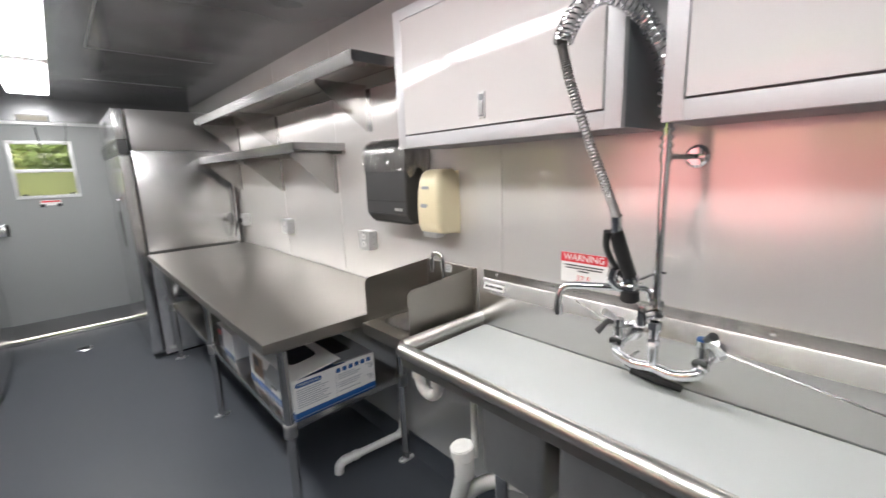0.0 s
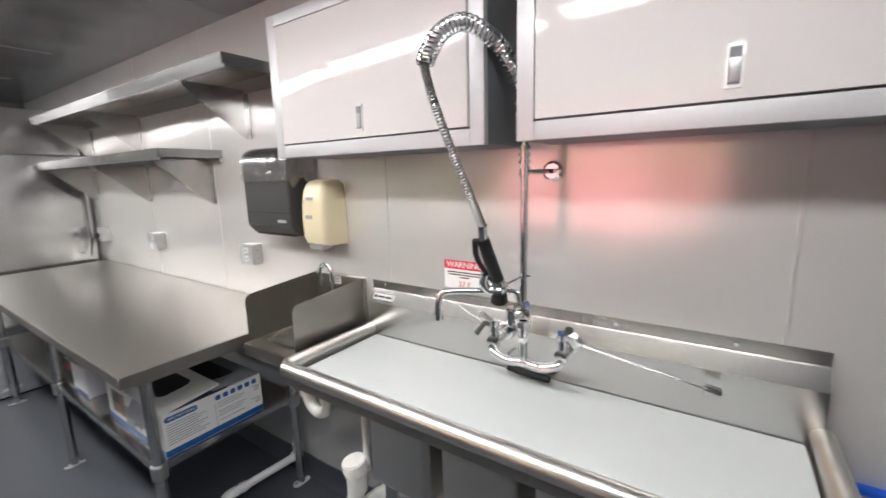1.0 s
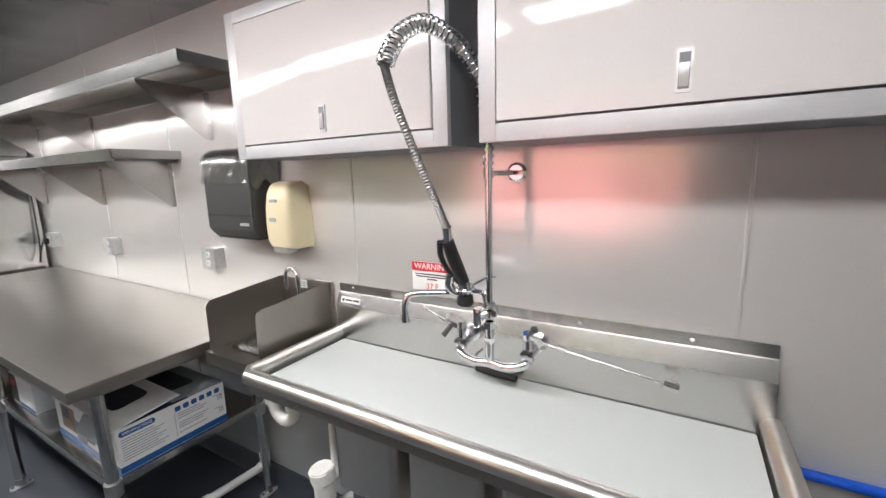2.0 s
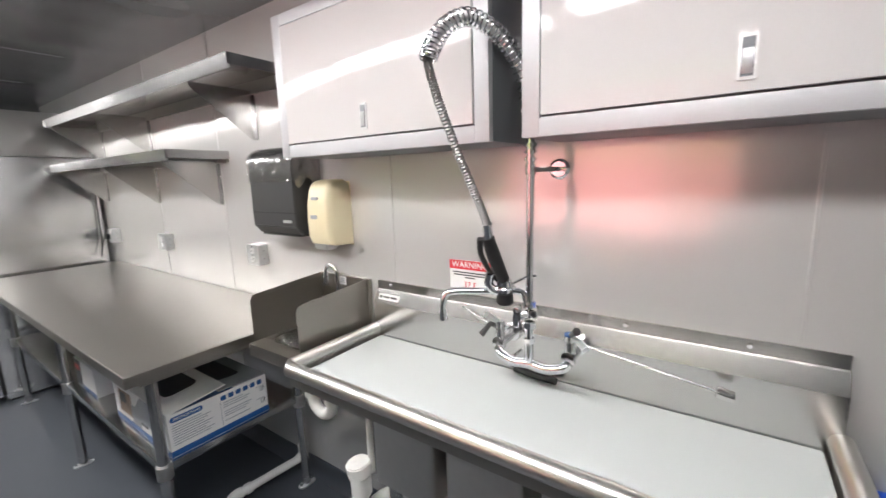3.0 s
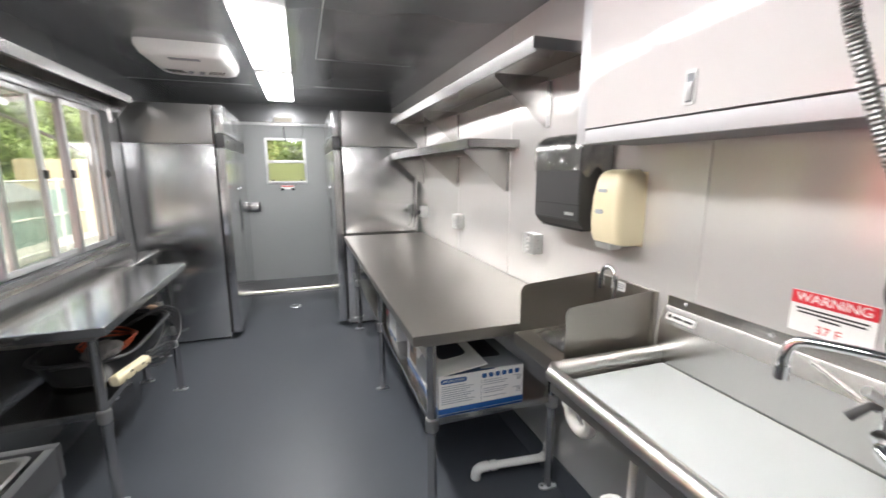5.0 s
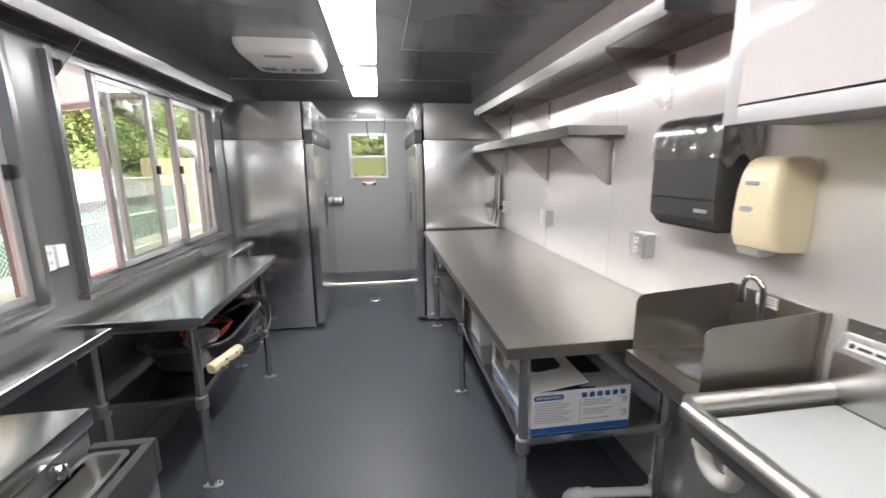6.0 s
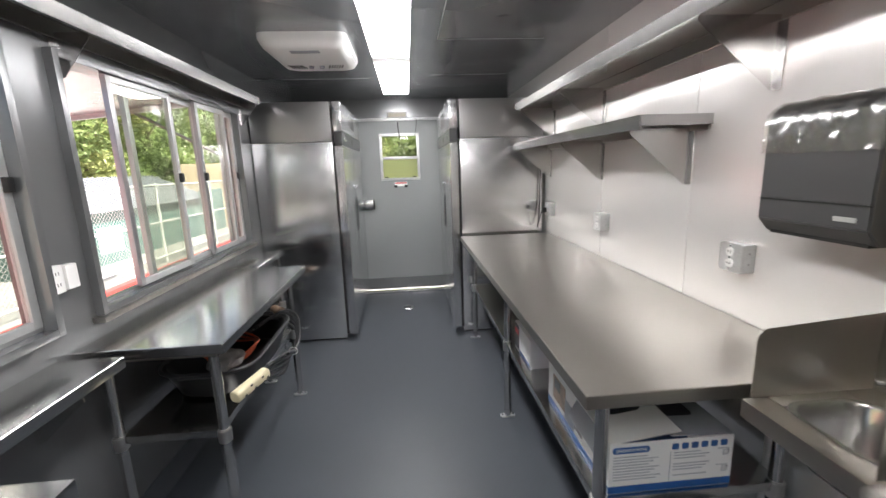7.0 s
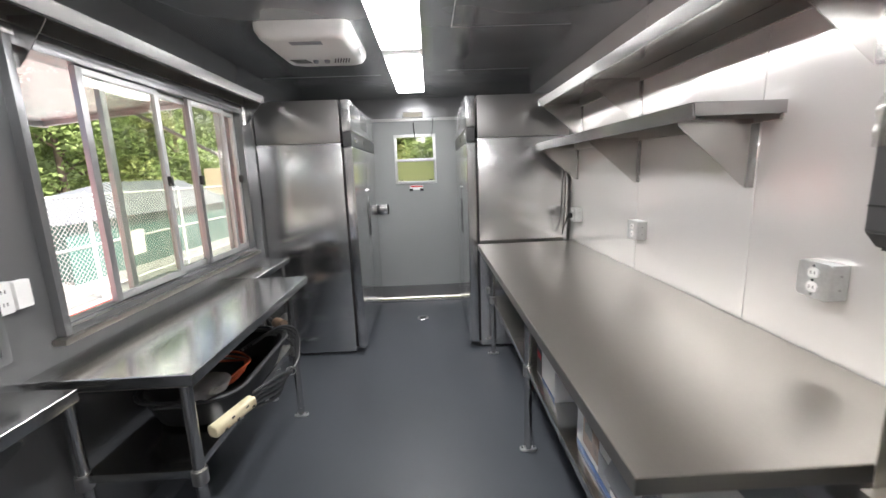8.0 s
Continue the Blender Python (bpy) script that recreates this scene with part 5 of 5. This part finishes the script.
shed = thing("shed", (-9.5, 13.5, GZ), "dark green shed with a grey corrugated roof", "shed")
part("wall", box(-11.0, -8.15, 10.7, 18.2, GZ, 0.62), GREEN_WALL, shed)
EX, EZ, RX, RZ, E0, E1, R0, R1 = -7.95, 0.63, -9.5, 1.55, 10.35, 18.6, 13.8, 17.6
bm = bmesh.new()
lo = [bm.verts.new(v) for v in ((EX, E0, EZ), (EX, E1, EZ), (-11.2, E1, EZ), (-11.2, E0, EZ))]
ra, rb = bm.verts.new((RX, R0, RZ)), bm.verts.new((RX, R1, RZ))
for f in ((lo[0], lo[1], rb, ra), (lo[1], lo[2], rb), (lo[2], lo[3], ra, rb), (lo[3], lo[0], ra), (lo[3], lo[2], lo[1], lo[0])):
    bm.faces.new(f)
part("roof", bm, ROOF, shed, "grey hipped sheet roof", smooth=False)
for k in range(40):
    y = E0 + 0.1 + 0.2 * k
    up = min(1.0, (y - E0) / (R0 - E0), (E1 - y) / (E1 - R1))
    part("roof_rib", cyl((EX, y, EZ + 0.005), (EX + (RX - EX) * up, y, EZ + 0.005 + (RZ - EZ) * up), 0.032, seg=6), ROOF, shed)
wd = part("window", box(-8.16, -8.12, 12.6, 13.6, -0.25, 0.15, 0.01), WIRE, shed)
part("pane", box(-8.121, -8.112, 12.66, 13.54, -0.2, 0.1), CARD_WHITE, wd)
solid("cream_building", box(-9.5, -7.6, 19.5, 27, GZ, 2.0, 0.03), CREAM_WALL, "plain cream rendered building beyond the fence", "building")

screen = thing("screen", (-8.1, 14, GZ), "teal green cloth screen standing behind the fence", "screen")
for a, b, z in ((10.3, 17.48, 0.36), (17.5, 26.0, 0.95)):
    part("panel", box(-7.9, -7.87, a, b, GZ, z, 0.004), TEAL, screen)
awn = thing("awning", (-1.8, 3.2, 2.1), "raised bright metal window awning on gas struts", "awning")
part("panel", prism([(-1.15, 2.10), (-2.52, 1.965), (-2.52, 1.995), (-1.15, 2.13)], "y", 2.30, 4.20), AWN_GREY, awn)
part("edge_rail", box(-2.55, -2.521, 2.30, 4.20, 1.93, 2.005, 0.004), ALU, awn)
for y in (2.33, 4.15):
    part("side_rail", prism([(-1.15, 2.07), (-2.52, 1.935), (-2.52, 1.964), (-1.15, 2.099)], "y", y, y + 0.03), ALU, awn)
    part("strut", cyl((-1.18, y + 0.015, 1.62), (-1.85, y + 0.015, 2.0), 0.012, seg=10), ALU_DARK, awn, "dark gas strut")

# Added van shape, itself out of view: it gives the east wall its pink reflection.
car = thing("reflected_van", (-4.0, 1.25, GZ), "unseen pale red van added for the pink wall reflection", "car")
body = prism(rounded(-0.6, 3.1, GZ + 0.3, GZ + 2.6, 0.25), "x", -5.0, -3.3, 0.05)
part("body", body, WALL_TINT_RED, car)
part("lower_sill", box(-4.98, -3.32, -0.55, 3.05, GZ + 0.22, GZ + 0.36, 0.02), BLACK_PLASTIC, car)
for y0, y1 in ((-0.35, 0.25),):
    part("window", box(-3.305, -3.292, y0, y1, GZ + 1.35, GZ + 1.9, 0.003), CARD_DARK, car)
for y in (0.1, 2.4):
    wh = part("wheel", cyl((-3.55, y, GZ + 0.33), (-3.31, y, GZ + 0.33), 0.33, seg=28, bevel=0.03), RUBBER, car)
    part("rim", cyl((-3.315, y, GZ + 0.33), (-3.30, y, GZ + 0.33), 0.2, seg=24), STEEL, wh)


def tree(x, y, h, spread, seed, leaves, m):
    rnd = random.Random(seed)
    t = thing("tree", (x, y, GZ), "leafy green tree behind the yard", "tree", "trees behind the yard")
    bm = tube(smooth_path([(x, y, GZ), (x + 0.1, y, GZ + h * 0.25), (x - 0.1, y + 0.15, GZ + h * 0.55), (x, y, GZ + h * 0.85)], 5), lambda k: 0.16 * (1 - 0.8 * k), 9)
    tips = []
    for k in range(11):
        z = GZ + h * (0.22 + 0.06 * k)
        a = rnd.uniform(0, 6.28)
        r = spread * rnd.uniform(0.5, 0.95)
        e = Vector((x + r * math.cos(a), y + r * math.sin(a), z + h * rnd.uniform(0.02, 0.22)))
        tube(smooth_path([(x, y, z), ((x + e.x) / 2, (y + e.y) / 2, (z + e.z) / 2 + 0.15), e], 4), lambda k2: 0.05 * (1 - 0.8 * k2), 6, bm=bm)
        tips += [e, (Vector((x, y, z)) + e) / 2]
    part("trunk", bm, BARK, t)
    tips += [Vector((x + rnd.gauss(0, spread * 0.4), y + rnd.gauss(0, spread * 0.4), GZ + h * rnd.uniform(0.1, 1.0))) for _ in range(22)]
    v, f = [], []
    for _ in range(leaves):
        c = rnd.choice(tips)
        p = c + Vector((rnd.gauss(0, 0.34), rnd.gauss(0, 0.34), rnd.gauss(0, 0.28)))
        d = Vector((rnd.gauss(0, 1), rnd.gauss(0, 1), rnd.gauss(0, 0.6))).normalized()
        s = d.orthogonal().normalized()
        s.rotate(Euler((rnd.random(), rnd.random(), rnd.random())))
        L, W = rnd.uniform(0.07, 0.15), rnd.uniform(0.03, 0.06)
        n = len(v)
        q = p - t.location
        v += [q - d * L, q + s * W, q + d * L, q - s * W]
        f.append((n, n + 1, n + 2, n + 3))
    me = bpy.data.meshes.new("crown")
    me.from_pydata([tuple(p) for p in v], [], f)
    me.materials.append(m)
    crown = new("crown", me)
    crown.parent = t
    tagged(crown, kind="stuff")
    return t


for k, (x, y, h, s) in enumerate(((-12.5, 9.5, 8.0, 2.2), (-12.8, 12.5, 9.5, 2.5), (-12.2, 15.5, 8.8, 2.4), (-12.6, 18.6, 9.8, 2.6), (-12.0, 22.0, 9.0, 2.6), (-11.0, 26.0, 9.5, 2.7), (-14.5, 14.0, 11.0, 2.8), (-14.5, 19.5, 11.5, 3.0), (-13.5, 6.5, 8.5, 2.3),
                                  (-1.6, 15.5, 5.2, 2.0), (1.2, 14.6, 4.6, 1.9), (-0.2, 17.5, 6.5, 2.2))):
    tree(x, y, h, s, 10 + k, 9000, LEAF_B if k % 3 == 0 else LEAF)
solid("hedge_bank", prism([(-30, GZ), (-17, GZ), (-17.5, 4.5), (-19.5, 9.5), (-30, 12.5)], "y", -5, 60), LEAF, "dark wooded bank behind the trees", "wooded bank", "stuff", smooth=False)
